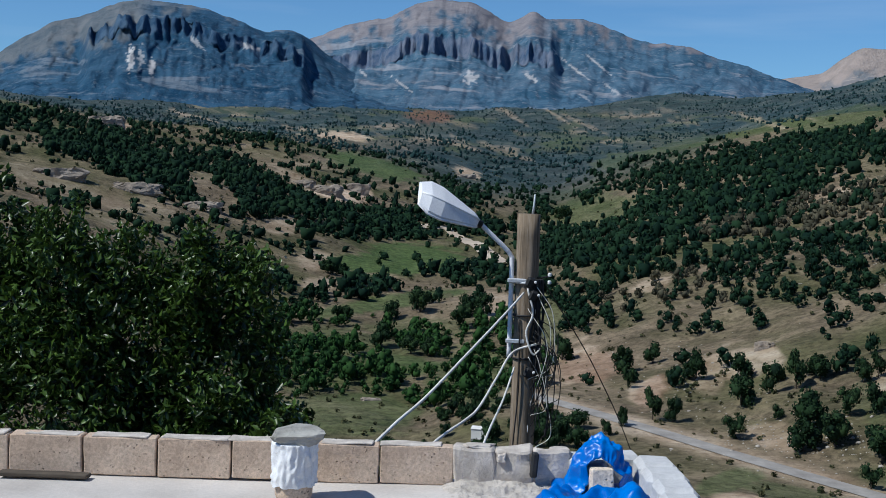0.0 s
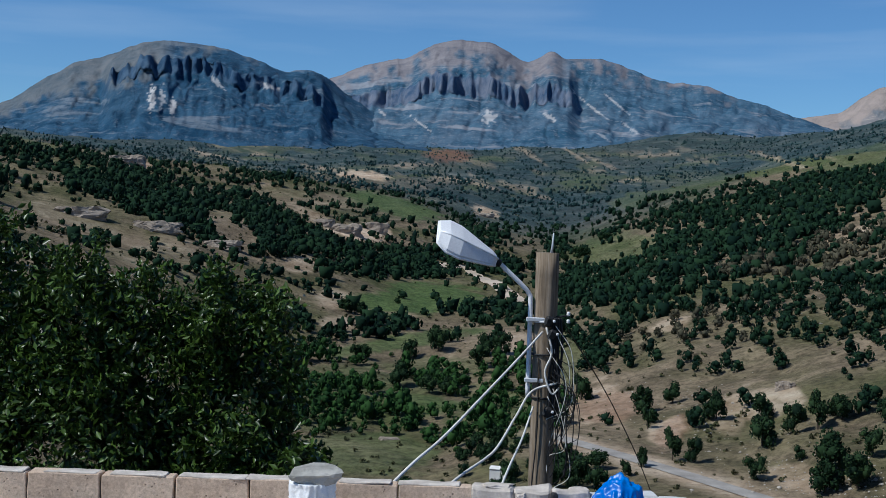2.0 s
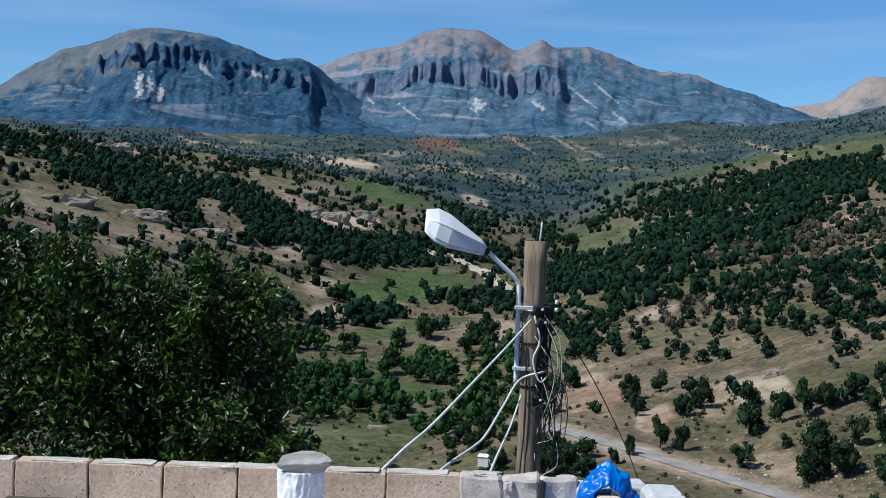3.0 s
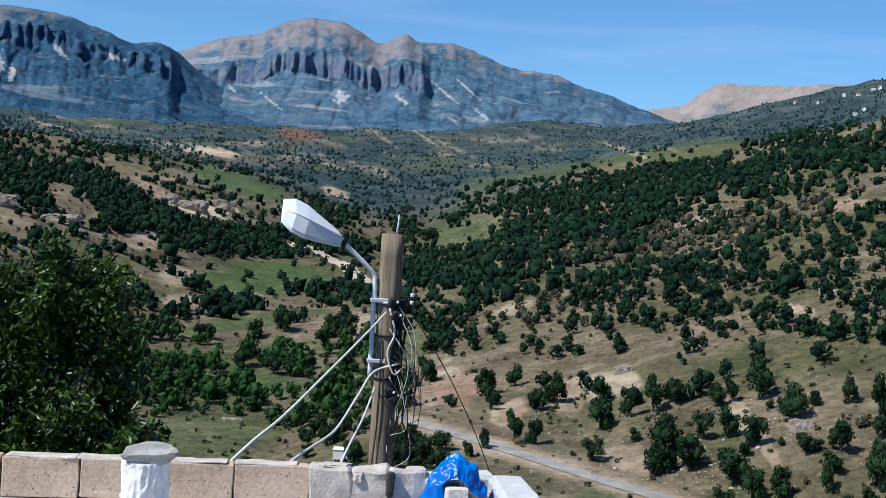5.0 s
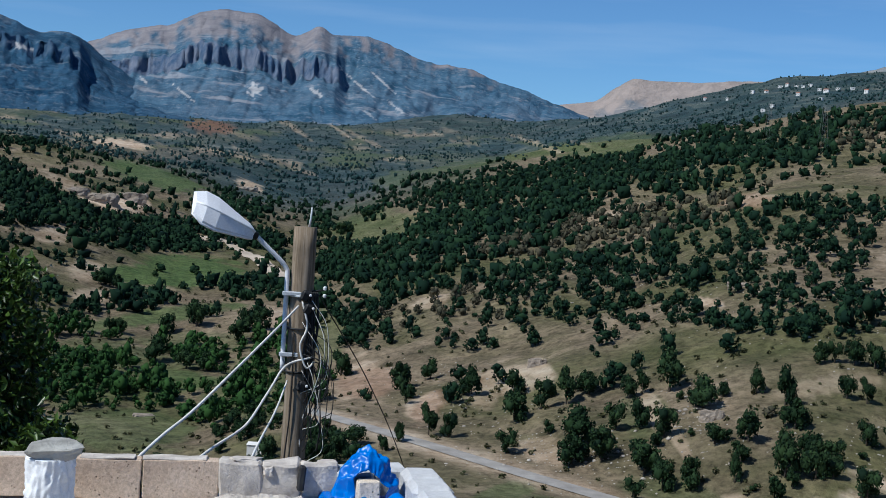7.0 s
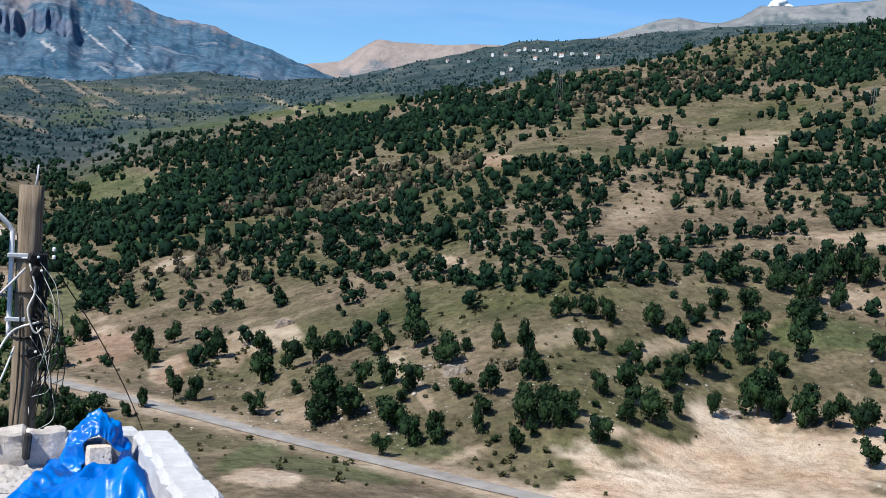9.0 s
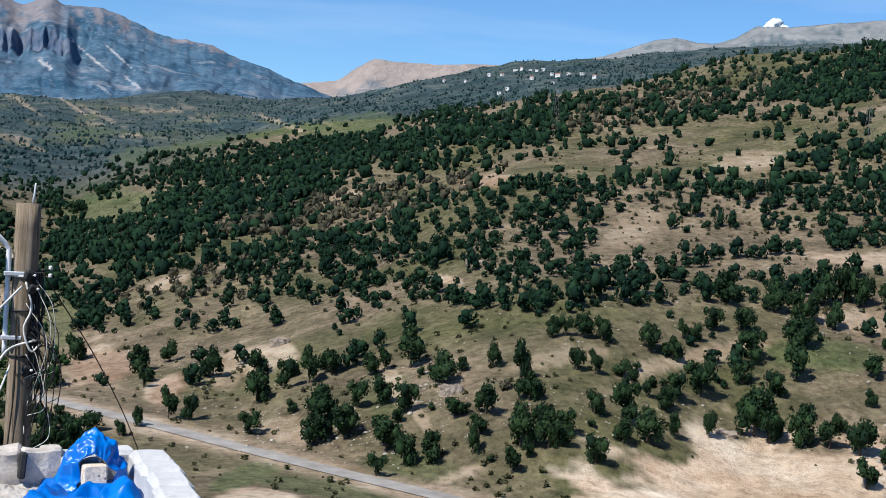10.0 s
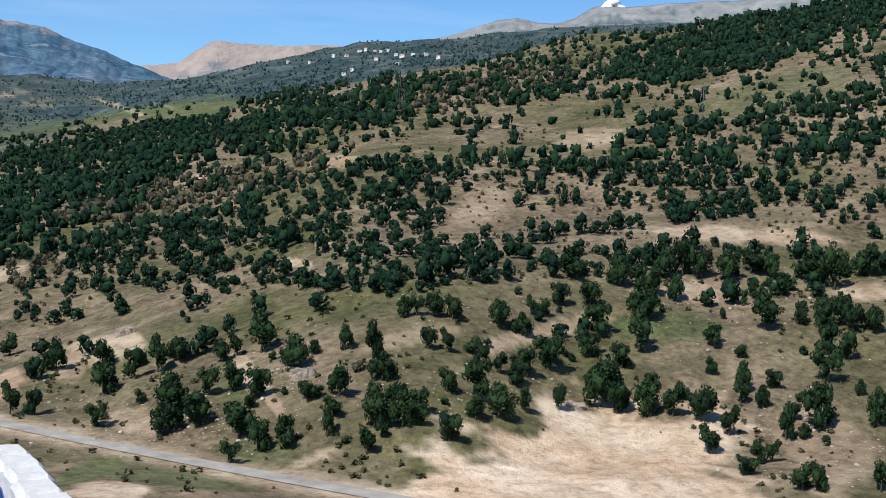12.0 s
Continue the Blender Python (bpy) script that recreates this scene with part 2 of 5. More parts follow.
LAMPGREY = simple("lamp_shell", (0.78, 0.78, 0.79), (0.86, 0.86, 0.87), 5, 0.65, 0.0, 0.25, bumps=0.05)
DIFFUSER = simple("lamp_diffuser", (0.82, 0.82, 0.83), (0.9, 0.9, 0.9), 5, 0.3, 0.0, 0.5, bumps=0.03)
CABLE = simple("white_cable", (0.66, 0.63, 0.57), (0.84, 0.81, 0.75), 10, 0.6, bumps=0.05)
PORCELAIN = simple("porcelain", (0.75, 0.75, 0.73), (0.85, 0.85, 0.84), 10, 0.2, bumps=0.02)
TARP = simple("blue_tarpaulin", (0.0, 0.085, 0.40), (0.0, 0.17, 0.60), 5, 0.36, 0, 0.45, bumps=0.25, depth=0.004, fine=40, speck=0.2)
SACK = simple("white_woven_sack", (0.72, 0.72, 0.72), (0.86, 0.86, 0.86), 9, 0.7, bumps=0.35, fine=120)
STONE = simple("field_stone", (0.26, 0.25, 0.22), (0.52, 0.5, 0.45), 6, 0.95, bumps=0.8, depth=0.02, fine=30)
ASPHALT = simple("worn_asphalt", (0.22, 0.20, 0.18), (0.36, 0.335, 0.30), 0.25, 0.9, fine=3.0)
TRACK = simple("dirt_track", (0.36, 0.29, 0.22), (0.55, 0.46, 0.36), 0.1, 0.95, fine=1.0)
PLASTER = simple("white_plaster", (0.6, 0.58, 0.55), (0.82, 0.8, 0.77), 0.3, 0.9)
ROOFRED = simple("roof_tile", (0.28, 0.12, 0.08), (0.42, 0.2, 0.13), 0.5, 0.9)
WINDOW = simple("dark_window", (0.02, 0.025, 0.03), (0.05, 0.055, 0.06), 1, 0.2)


# ---- mesh helpers ----
def mesh_object(name, verts, faces, mat, parent=None, smooth=False, label="", category="", group="", kind=""):
    me = bpy.data.meshes.new(name)
    me.from_pydata([tuple(v) for v in verts], [], [tuple(f) for f in faces])
    me.materials.append(mat)
    if smooth:
        me.polygons.foreach_set("use_smooth", [True] * len(me.polygons))
    me.update()
    ob = new(name, me)
    if parent is not None:
        ob.parent = parent
    return tagged(ob, label, category, group, kind)


def part(name, bm, mat, parent=None, label="", smooth=False):
    me = bpy.data.meshes.new(name)
    bm.to_mesh(me)
    bm.free()
    me.materials.append(mat)
    if smooth:
        me.polygons.foreach_set("use_smooth", [True] * len(me.polygons))
    ob = new(name, me)
    if parent is not None:
        ob.parent = parent
    return tagged(ob, label)


def empty(name, at=(0, 0, 0), label="", category="", group="", kind=""):
    ob = new(name)
    ob.matrix_world = Matrix.Translation(at)
    ob.empty_display_size = 0.1
    return tagged(ob, label, category, group, kind)


def tube(points, radii, sides=8, cap=True):
    """Verts and faces of a round bar along points."""
    verts, faces = [], []
    pts = [Vector(p) for p in points]
    if isinstance(radii, (int, float)):
        radii = [radii] * len(pts)
    side = None
    for i, p in enumerate(pts):
        d = (pts[min(i + 1, len(pts) - 1)] - pts[max(i - 1, 0)]).normalized()
        if side is None:
            side = d.orthogonal().normalized()
        side = (side - d * side.dot(d)).normalized()
        up = d.cross(side)
        for k in range(sides):
            a = 2 * math.pi * k / sides
            verts.append(p + radii[i] * (math.cos(a) * side + math.sin(a) * up))
    for i in range(len(pts) - 1):
        for k in range(sides):
            a, b2 = i * sides + k, i * sides + (k + 1) % sides
            faces.append((a, b2, b2 + sides, a + sides))
    if cap:
        faces.append(tuple(range(sides))[::-1])
        faces.append(tuple((len(pts) - 1) * sides + k for k in range(sides)))
    return verts, faces


def bar(name, points, radii, mat, parent=None, sides=8, label=""):
    v, f = tube(points, radii, sides)
    return mesh_object(name, v, f, mat, parent, True, label)


def rough_box(size, seed=0, wear=0.008, cuts=3, bevel=0.012):
    """A block with bevelled, worn edges."""
    bm = bmesh.new()
    bmesh.ops.create_cube(bm, size=1.0)
    bmesh.ops.scale(bm, vec=size, verts=bm.verts)
    bmesh.ops.bevel(bm, geom=bm.edges[:], offset=bevel, segments=1, affect="EDGES")
    if cuts:
        bmesh.ops.subdivide_edges(bm, edges=[e for e in bm.edges if e.calc_length() > 0.05], cuts=cuts, use_grid_fill=True)
    for v in bm.verts:
        v.co += noise.noise_vector(v.co * 9 + Vector((seed * 7.3, seed * 1.7, 0))) * wear
    return bm


def catmull(points, n):
    pts = [Vector(p) for p in points]
    pts = [2 * pts[0] - pts[1]] + pts + [2 * pts[-1] - pts[-2]]
    out = []
    for i in range(1, len(pts) - 2):
        p0, p1, p2, p3 = pts[i - 1:i + 3]
        for k in range(n):
            t = k / n
            out.append(0.5 * ((2 * p1) + (p2 - p0) * t + (2 * p0 - 5 * p1 + 4 * p2 - p3) * t * t + (3 * p1 - p0 - 3 * p2 + p3) * t ** 3))
    out.append(pts[-2])
    return out


# ---- the land, as slopes seen from the roof: degrees of rise at these distances, by bearing ----
REACH = (12, 60, 120, 180, 240, 300, 380, 480, 600, 760, 950, 1200, 1600, 2300, 3200, 4900)
SLOPES = {
    -60: (-28, -20, -15, -10, -6, -3, -1, 1, 2, 3, 3.5, 3.2, 3, 3, 3, 2),
    -24: (-28, -20, -17, -14, -9, -5.5, -2.2, 0.3, 1.2, 2.2, 3.1, 2.9, 2.9, 3.1, 3.3, 2),
    -16: (-28, -21, -18, -15.5, -11, -7.5, -3.4, -1.2, -0.3, 1.2, 2.4, 2.5, 2.5, 2.9, 3.25, 2),
    -8: (-28, -21, -18, -15.8, -12.5, -9.5, -6.8, -4, -1.6, 0, 0.9, 1.6, 2.0, 2.7, 3.3, 2),
    -2: (-28, -21, -18, -15.5, -12.2, -9.6, -7.2, -4.9, -3.0, -1.3, 0.2, 1.3, 2.0, 2.8, 3.4, 2),
    4: (-28, -21, -17.5, -14.2, -11, -9, -6.9, -5.0, -3.6, -2.2, -1, 0.2, 1.5, 2.6, 3.5, 2),
    10: (-28, -20, -17, -14, -11, -8, -5.2, -3.2, -1.4, -0.2, 0.9, 1.8, 1.6, 2.8, 3.9, 3),
    18: (-28, -19.7, -16.6, -14, -9.5, -6.0, -3.0, -0.8, 1.0, 2.3, 3.4, 3.5, 3.2, 4.4, 4.8, 3),
    28: (-28, -19.7, -16.6, -14.2, -7.6, -3.5, -0.5, 2.0, 3.9, 5.0, 5.3, 4.6, 5.2, 6.4, 6.4, 4),
    38: (-28, -20, -17, -14.3, -9.5, -4, 0, 3, 5.2, 7.0, 7.7, 7.2, 7.0, 7.6, 7.8, 4),
    50: (-28, -20, -17, -13.8, -9.8, -4.5, 0.2, 4, 7, 9.2, 8.8, 8.2, 8, 8, 8, 4),
    90: (-28, -20, -16, -12, -8, -4, 0, 4, 7, 9, 9, 8, 8, 8, 8, 4),
}
BEARINGS = sorted(SLOPES)
TABLE = np.array([SLOPES[b] for b in BEARINGS], float)
LOGR = np.log(np.array(REACH, float))


def cubic(knots, values, x):
    """Smooth interpolation of rows of values at knots (limited slopes)."""
    knots = np.asarray(knots, float)
    d = np.diff(values, axis=0) / np.diff(knots)[:, None]
    m = np.zeros_like(values)
    a, b = d[:-1], d[1:]
    m[1:-1] = np.where(a * b > 0, 2 * a * b / np.where(np.abs(a + b) > 1e-9, a + b, 1), 0)
    i = np.clip(np.searchsorted(knots, x) - 1, 0, len(knots) - 2)
    h = (knots[i + 1] - knots[i])
    t = np.clip((x - knots[i]) / h, 0, 1)[:, None]
    h = h[:, None]
    return ((1 + 2 * t) * (1 - t) ** 2 * values[i] + t * (1 - t) ** 2 * h * m[i]
            + t * t * (3 - 2 * t) * values[i + 1] + t * t * (t - 1) * h * m[i + 1])


def hash_noise(x, y, seed=0):
    """Value noise on arrays, 0..1."""
    xi, yi = np.floor(x).astype(np.int64), np.floor(y).astype(np.int64)
    fx, fy = x - xi, y - yi
    fx, fy = fx * fx * (3 - 2 * fx), fy * fy * (3 - 2 * fy)

    def h(a, b):
        n = (a * 374761393 + b * 668265263 + seed * 982451653) & 0x7FFFFFFF
        n = ((n ^ (n >> 13)) * 1274126177) & 0x7FFFFFFF
        return ((n ^ (n >> 16)) & 0xFFFF) / 65535.0
    return (h(xi, yi) * (1 - fx) + h(xi + 1, yi) * fx) * (1 - fy) + (h(xi, yi + 1) * (1 - fx) + h(xi + 1, yi + 1) * fx) * fy


def fractal(x, y, octaves=4, seed=0):
    total, amp, norm = 0, 1.0, 0
    for o in range(octaves):
        total = total + amp * hash_noise(x * 2 ** o + 17.3 * o, y * 2 ** o - 9.1 * o, seed + o)
        norm += amp
        amp *= 0.5
    return total / norm


ROAD = ((19, 263), (25, 253), (39, 230), (53, 205), (68, 180), (84, 155), (104, 124))


def road_gap(x, y):
    """Distance to the road's middle line."""
    best = np.full(x.shape, 1e9)
    for (ax, ay), (bx, by) in zip(ROAD, ROAD[1:]):
        dx, dy = bx - ax, by - ay
        t = np.clip(((x - ax) * dx + (y - ay) * dy) / (dx * dx + dy * dy), 0, 1)
        best = np.minimum(best, np.hypot(x - ax - t * dx, y - ay - t * dy))
    return best


ROAD_Z = -44.0


def land(bearing, reach):
    """Height of the land at bearings (degrees) and distances (metres), both flat arrays."""
    wrapped = np.where(bearing > 90, np.where(bearing < 195, 90, -60), bearing)
    rows = cubic(BEARINGS, TABLE, np.clip(wrapped, -60, 90))
    lr = np.log(reach)
    i = np.clip(np.searchsorted(LOGR, lr) - 1, 0, len(LOGR) - 2)
    n = np.arange(len(lr))
    d = np.diff(rows, axis=1) / np.diff(LOGR)
    m = np.zeros_like(rows)
    m[:, 1:-1] = 0.5 * (d[:, :-1] + d[:, 1:])
    h = LOGR[i + 1] - LOGR[i]
    t = np.clip((lr - LOGR[i]) / h, 0, 1)
    e = ((1 + 2 * t) * (1 - t) ** 2 * rows[n, i] + t * (1 - t) ** 2 * h * m[n, i]
         + t * t * (3 - 2 * t) * rows[n, i + 1] + t * t * (t - 1) * h * m[n, i + 1])
    z = EYE + reach * np.tan(np.radians(e))
    x, y = reach * np.sin(np.radians(bearing)), reach * np.cos(np.radians(bearing))
    swell = np.clip((reach - 100) / 500, 0, 1)
    z = z + (fractal(x / 150, y / 150, 4, 3) - 0.5) * 26 * swell + (fractal(x / 28, y / 28, 3, 8) - 0.5) * 4.0 * np.clip((reach - 40) / 150, 0, 1) + (fractal(x / 8, y / 8, 3, 12) - 0.5) * 1.5 * np.clip((reach - 90) / 60, 0, 1)
    z = z + (fractal(x / 420, y / 420, 3, 5) - 0.5) * 60 * np.clip((reach - 1200) / 1500, 0, 1)
    gap = road_gap(x, y)
    w = 1 - np.clip((gap - 4.5) / 22, 0, 1)
    w = w * w * (3 - 2 * w)
    return z * (1 - w) + (ROAD_Z - 0.15) * w


def land_at(x, y):
    b, r = np.degrees(np.arctan2(x, y)), np.hypot(x, y)
    return float(land(np.array([b]), np.array([max(r, 12.0)]))[0])


SCAN = np.exp(np.linspace(math.log(60), math.log(3300), 500))


def spot(bearing, rise):
    """The first place on the land that lies at this bearing and rise, seen from the roof."""
    z = land(np.full(SCAN.shape, float(bearing)), SCAN)
    e = np.degrees(np.arctan2(z - EYE, SCAN))
    k = int(np.argmax(e >= rise))
    r = SCAN[k]
    return Vector((r * math.sin(radians(bearing)), r * math.cos(radians(bearing)), z[k])), r


# land cover: bearing, rise, half widths in degrees, tilt, strength
GREEN_VALLEY = ((-2.2, -3.85, 3.01, 0.79, -4, 1), (-3.2, 0.51, 2.49, 0.45, 12, 0.9), (-3, -5.88, 3.67, 0.37, -11, 0.8), (-1.1, -7, 2.62, 0.58, -2, 0.35), (-1.7, -8.64, 1.97, 0.42, 3, 0.8), (7.1, -1.17, 1.97, 0.73, -14, 0.5), (5.1, -6.39, 0.92, 1.44, -2, 0.5), (-3.9, -10.99, 2.88, 0.92, 2, 0.55), (-10.1, 3.05, 1.7, 0.31, 3, 0.5), (-19.5, 2.78, 1.57, 0.16, 13, 0.5), (-17.8, 1.85, 1.44, 0.16, 13, 0.5), (-5, -8.4, 3.93, 1.44, -2, 0.5), (1.9, -9, 2.1, 1.57, -2, 0.5))
GREEN_SLOPE = ((7.7, 1.12, 1, 0.31, -11, 0.6), (10.6, 1.89, 2.23, 0.21, -15, 0.6), (14, 2.69, 1.97, 0.21, -11, 0.5), (17.9, 3.3, 2.23, 0.47, -13, 0.6), (20.2, -9.13, 1.05, 1.05, -3, 0.3), (22, -12.51, 2.36, 0.66, 2, 0.4), (13.7, -13.22, 1.57, 0.45, -21, 0.6), (17.7, -13.72, 3.41, 0.37, 6, 0.5), (40.3, -5.72, 2.49, 0.73, -3, 0.5), (44.3, 5.05, 3.67, 0.92, -15, 0.35))
FIELDS = GREEN_VALLEY + GREEN_SLOPE
BARE_VALLEY = ((-4.7, -0.78, 1.44, 0.37, 2, 1), (-6.9, -0.13, 1.31, 0.26, 23, 0.5), (-17.3, -0.81, 2.49, 0.52, 20, 0.28), (-14.3, -2.02, 3.14, 1.05, 18, 0.2), (-10.9, -0.77, 1.44, 0.73, 33, 0.12), (-7.9, 0.82, 2.62, 0.52, 6, 0.1), (-4.8, 1.92, 1.18, 0.21, 3, 0.85), (-15.1, 2, 0.73, 0.26, 8, 0.6), (2.5, -5.83, 0.92, 0.58, -2, 0.5), (-6, -3.81, 0.92, 0.47, -2, 0.4), (-5.9, -5.05, 0.73, 0.34, -2, 0.5), (-7.6, -2.39, 0.84, 0.39, -2, 0.4), (1.1, 0.37, 0.79, 0.21, 18, 0.7))
BARE_SLOPE = ((6.9, -8.32, 1.44, 1, -3, 0.5), (9.9, -9.39, 0.92, 0.58, -48, 0.65), (13.5, -7.93, 1.57, 0.73, -13, 0.5), (15.2, -7.52, 0.58, 0.79, -53, 0.55), (20.5, -8.85, 0.42, 1.05, -28, 0.5), (21.9, -10.32, 0.26, 1.31, -33, 0.4), (15.5, -11.03, 1.18, 0.58, 7, 0.45), (24.4, 1.1, 1.31, 0.31, -8, 0.5), (17.6, -0.06, 1.44, 0.24, -23, 0.4), (9.8, -4.53, 1.05, 0.26, -18, 0.45), (22.7, -3.69, 0.66, 0.16, 7, 0.8))
BARE_QUARRY = ((35.8, -14.56, 9.17, 4.72, -3, 1), (29.9, -14.38, 6.29, 1.68, -16, 1), (42.9, -1.41, 5.5, 0.31, 0, 0.55), (34.1, -6.53, 3.41, 0.39, -18, 0.5), (36, 2.73, 1.83, 0.47, -8, 0.4), (41.3, -4.1, 1.83, 0.47, -3, 0.4), (48.7, -3.75, 1.31, 0.39, -3, 0.5), (31.2, -0.78, 1.97, 0.66, -33, 0.22), (28, -7.03, 2.62, 0.37, -15, 0.3), (47.7, -10.86, 2.36, 1.57, 27, 0.3), (14.6, -14.18, 1.57, 0.42, 2, 0.8), (23.9, -12.65, 1.57, 0.26, -23, 0.4), (12.5, -8.4, 0.79, 0.92, -3, 0.4))
BARE = BARE_VALLEY + BARE_SLOPE + BARE_QUARRY
# reddish soil
RED = ((-0.8, 2.99, 1.1, 0.29, 2, 0.9), (-15.1, 2, 0.66, 0.24, 6, 0.5), (7.1, -8.45, 1.31, 0.79, -3, 0.5), (10.1, -9.39, 1.05, 0.52, -48, 0.5), (24.1, 1, 1.31, 0.37, -8, 0.4))


def patches(list_of, az, el, wob, loose=0.75):
    out = np.zeros(az.shape)
    for b, e, wb, we, tilt, s in list_of:
        ca, sa = math.cos(radians(tilt)), math.sin(radians(tilt))
        u, v = az - b, el - e
        u, v = u * ca - v * sa, u * sa + v * ca
        d = np.hypot(u / wb, v / we) + (wob - 0.5) * loose
        out = np.maximum(out, s * np.clip((1.12 - d) / 0.24, 0, 1))
    return out


def build_ground():
    az = np.concatenate([np.arange(-180, -30, 6.0), np.arange(-30, 54, 0.16), np.arange(54, 180, 6.0)])
    rr = np.exp(np.concatenate([np.linspace(math.log(0.1), math.log(120), 34, endpoint=False),
                                np.linspace(math.log(120), math.log(1300), 300, endpoint=False),
                                np.linspace(math.log(1300), math.log(4900), 90)]))
    A, R = np.meshgrid(az, rr)
    a, r = A.ravel(), R.ravel()
    z = land(a, np.maximum(r, 12.0))
    x, y = r * np.sin(np.radians(a)), r * np.cos(np.radians(a))
    na, nr = len(az), len(rr)
    i, j = np.meshgrid(np.arange(nr - 1), np.arange(na), indexing="ij")
    j2 = (j + 1) % na
    quads = np.stack([i * na + j, i * na + j2, (i + 1) * na + j2, (i + 1) * na + j], -1).reshape(-1, 4)[:, ::-1]
    me = bpy.data.meshes.new("ground")
    me.vertices.add(len(x))
    me.vertices.foreach_set("co", np.stack([x, y, z], -1).astype(np.float32).ravel())
    me.loops.add(quads.size)
    me.loops.foreach_set("vertex_index", quads.ravel().astype(np.int32))
    me.polygons.add(len(quads))
    me.polygons.foreach_set("loop_start", np.arange(0, quads.size, 4, dtype=np.int32))
    me.polygons.foreach_set("use_smooth", np.ones(len(quads), bool))
    me.update(calc_edges=True)
    el = np.degrees(np.arctan2(z - EYE, r))
    wob = 0.5 + 0.7 * (fractal(x / 30, y / 30, 5, 21) - 0.5) + 0.9 * (fractal(x / 7, y / 7, 4, 23) - 0.5)
    rng = random.Random(6)
    far_fields = tuple((rng.uniform(-13, 17), rng.uniform(1.5, 3.3), rng.uniform(0.5, 2.2), rng.uniform(0.05, 0.2), rng.uniform(-12, 14), rng.uniform(0.3, 0.75)) for _ in range(34))
    far_bare = tuple((rng.uniform(-13, 22), rng.uniform(1.5, 3.6), rng.uniform(0.3, 1.4), rng.uniform(0.03, 0.11), rng.uniform(-10, 30), rng.uniform(0.12, 0.42)) for _ in range(38))
    green = patches(FIELDS, a, el, wob, 0.9)
    bare = patches(BARE, a, el, wob, 1.3) * (0.8 + 0.2 * np.clip((wob - 0.35) * 4, 0, 1))
    far_off = r > 1050
    green = np.where(far_off, np.maximum(green, patches(far_fields, a, el, wob, 1.7)), green)
    bare = np.where(far_off, np.maximum(bare, patches(far_bare, a, el, wob, 1.7)), bare)
    bare = np.maximum(bare, 0.6 * np.clip(1 - (road_gap(x, y) - 3.0) / 5.0, 0, 1) * (0.4 + wob))
    # the haze-blue cover sets in with distance from the roof
    hazy_scrub = np.maximum(np.clip((r - 1150) / 400, 0, 1), np.clip((r - 820) / 250, 0, 1) * np.clip((14 - a) / 6, 0, 1) * np.clip((a + 8) / 8, 0, 1)) * (0.7 + 0.3 * fractal(x / 120, y / 120, 3, 31))
    hazy_scrub = hazy_scrub * (1 - 0.8 * green) * (1 - 0.8 * bare)
    cover = np.stack([green, bare, hazy_scrub, 0.7 * patches(RED, a, el, wob)], -1)
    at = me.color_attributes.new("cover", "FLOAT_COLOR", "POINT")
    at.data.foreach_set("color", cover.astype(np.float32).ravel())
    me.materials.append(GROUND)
    return tagged(new("ground", me), "dry grassy hills and green valley fields", "ground", kind="structure")


build_ground()


def strip(name, line, width, mat, label, category, lift=0.12):
    pts = catmull([(x, y, 0) for x, y in line], 14)
    verts, faces = [], []
    cols = 6
    for i, p in enumerate(pts):
        d = (pts[min(i + 1, len(pts) - 1)] - pts[max(i - 1, 0)]).normalized()
        s = Vector((d.y, -d.x, 0))
        for k in range(cols + 1):
            q = p + s * width * (k / cols - 0.5)
            z = land_at(q.x, q.y)
            crown = lift + 0.05 * (1 - abs(2 * k / cols - 1))
            verts.append((q.x, q.y, z + crown))
    for i in range(len(pts) - 1):
        for k in range(cols):
            a = i * (cols + 1) + k
            faces.append((a, a + 1, a + cols + 2, a + cols + 1))
    return mesh_object(name, verts, faces, mat, None, True, label, category, kind="structure")


strip("road", ROAD, 4.4, ASPHALT, "worn grey asphalt road below the hillside", "road")


# ---- mountains ----
# bare white rock faces and scree on the massifs: bearing, rise, half widths, tilt, strength
SCARS = ((-14.55, 5.1, 0.14, 0.5, 0, 1.0), (-14.1, 5.15, 0.14, 0.45, 0, 0.6), (-13.6, 4.75, 0.14, 0.34, 0, 1.0), (-9.3, 5.9, 0.5, 0.1, 20, 0.7), (-11.6, 5.9, 0.3, 0.09, 40, 0.6), (-4.0, 4.9, 0.3, 0.05, 45, 0.7), (-2.2, 4.45, 0.5, 0.05, 35, 0.8),
         (1.0, 4.85, 0.3, 0.26, 20, 0.7), (3.9, 4.9, 0.35, 0.08, 30, 0.7), (5.9, 5.35, 0.7, 0.05, 36, 0.8), (7.0, 5.55, 0.6, 0.05, 38, 0.7), (7.6, 4.5, 0.5, 0.06, 36, 0.6), (6.3, 4.1, 0.4, 0.05, 30, 0.5), (11.9, 3.9, 0.5, 0.09, 3, 0.7), (30.5, 6.75, 1.0, 0.17, -3, 0.9))


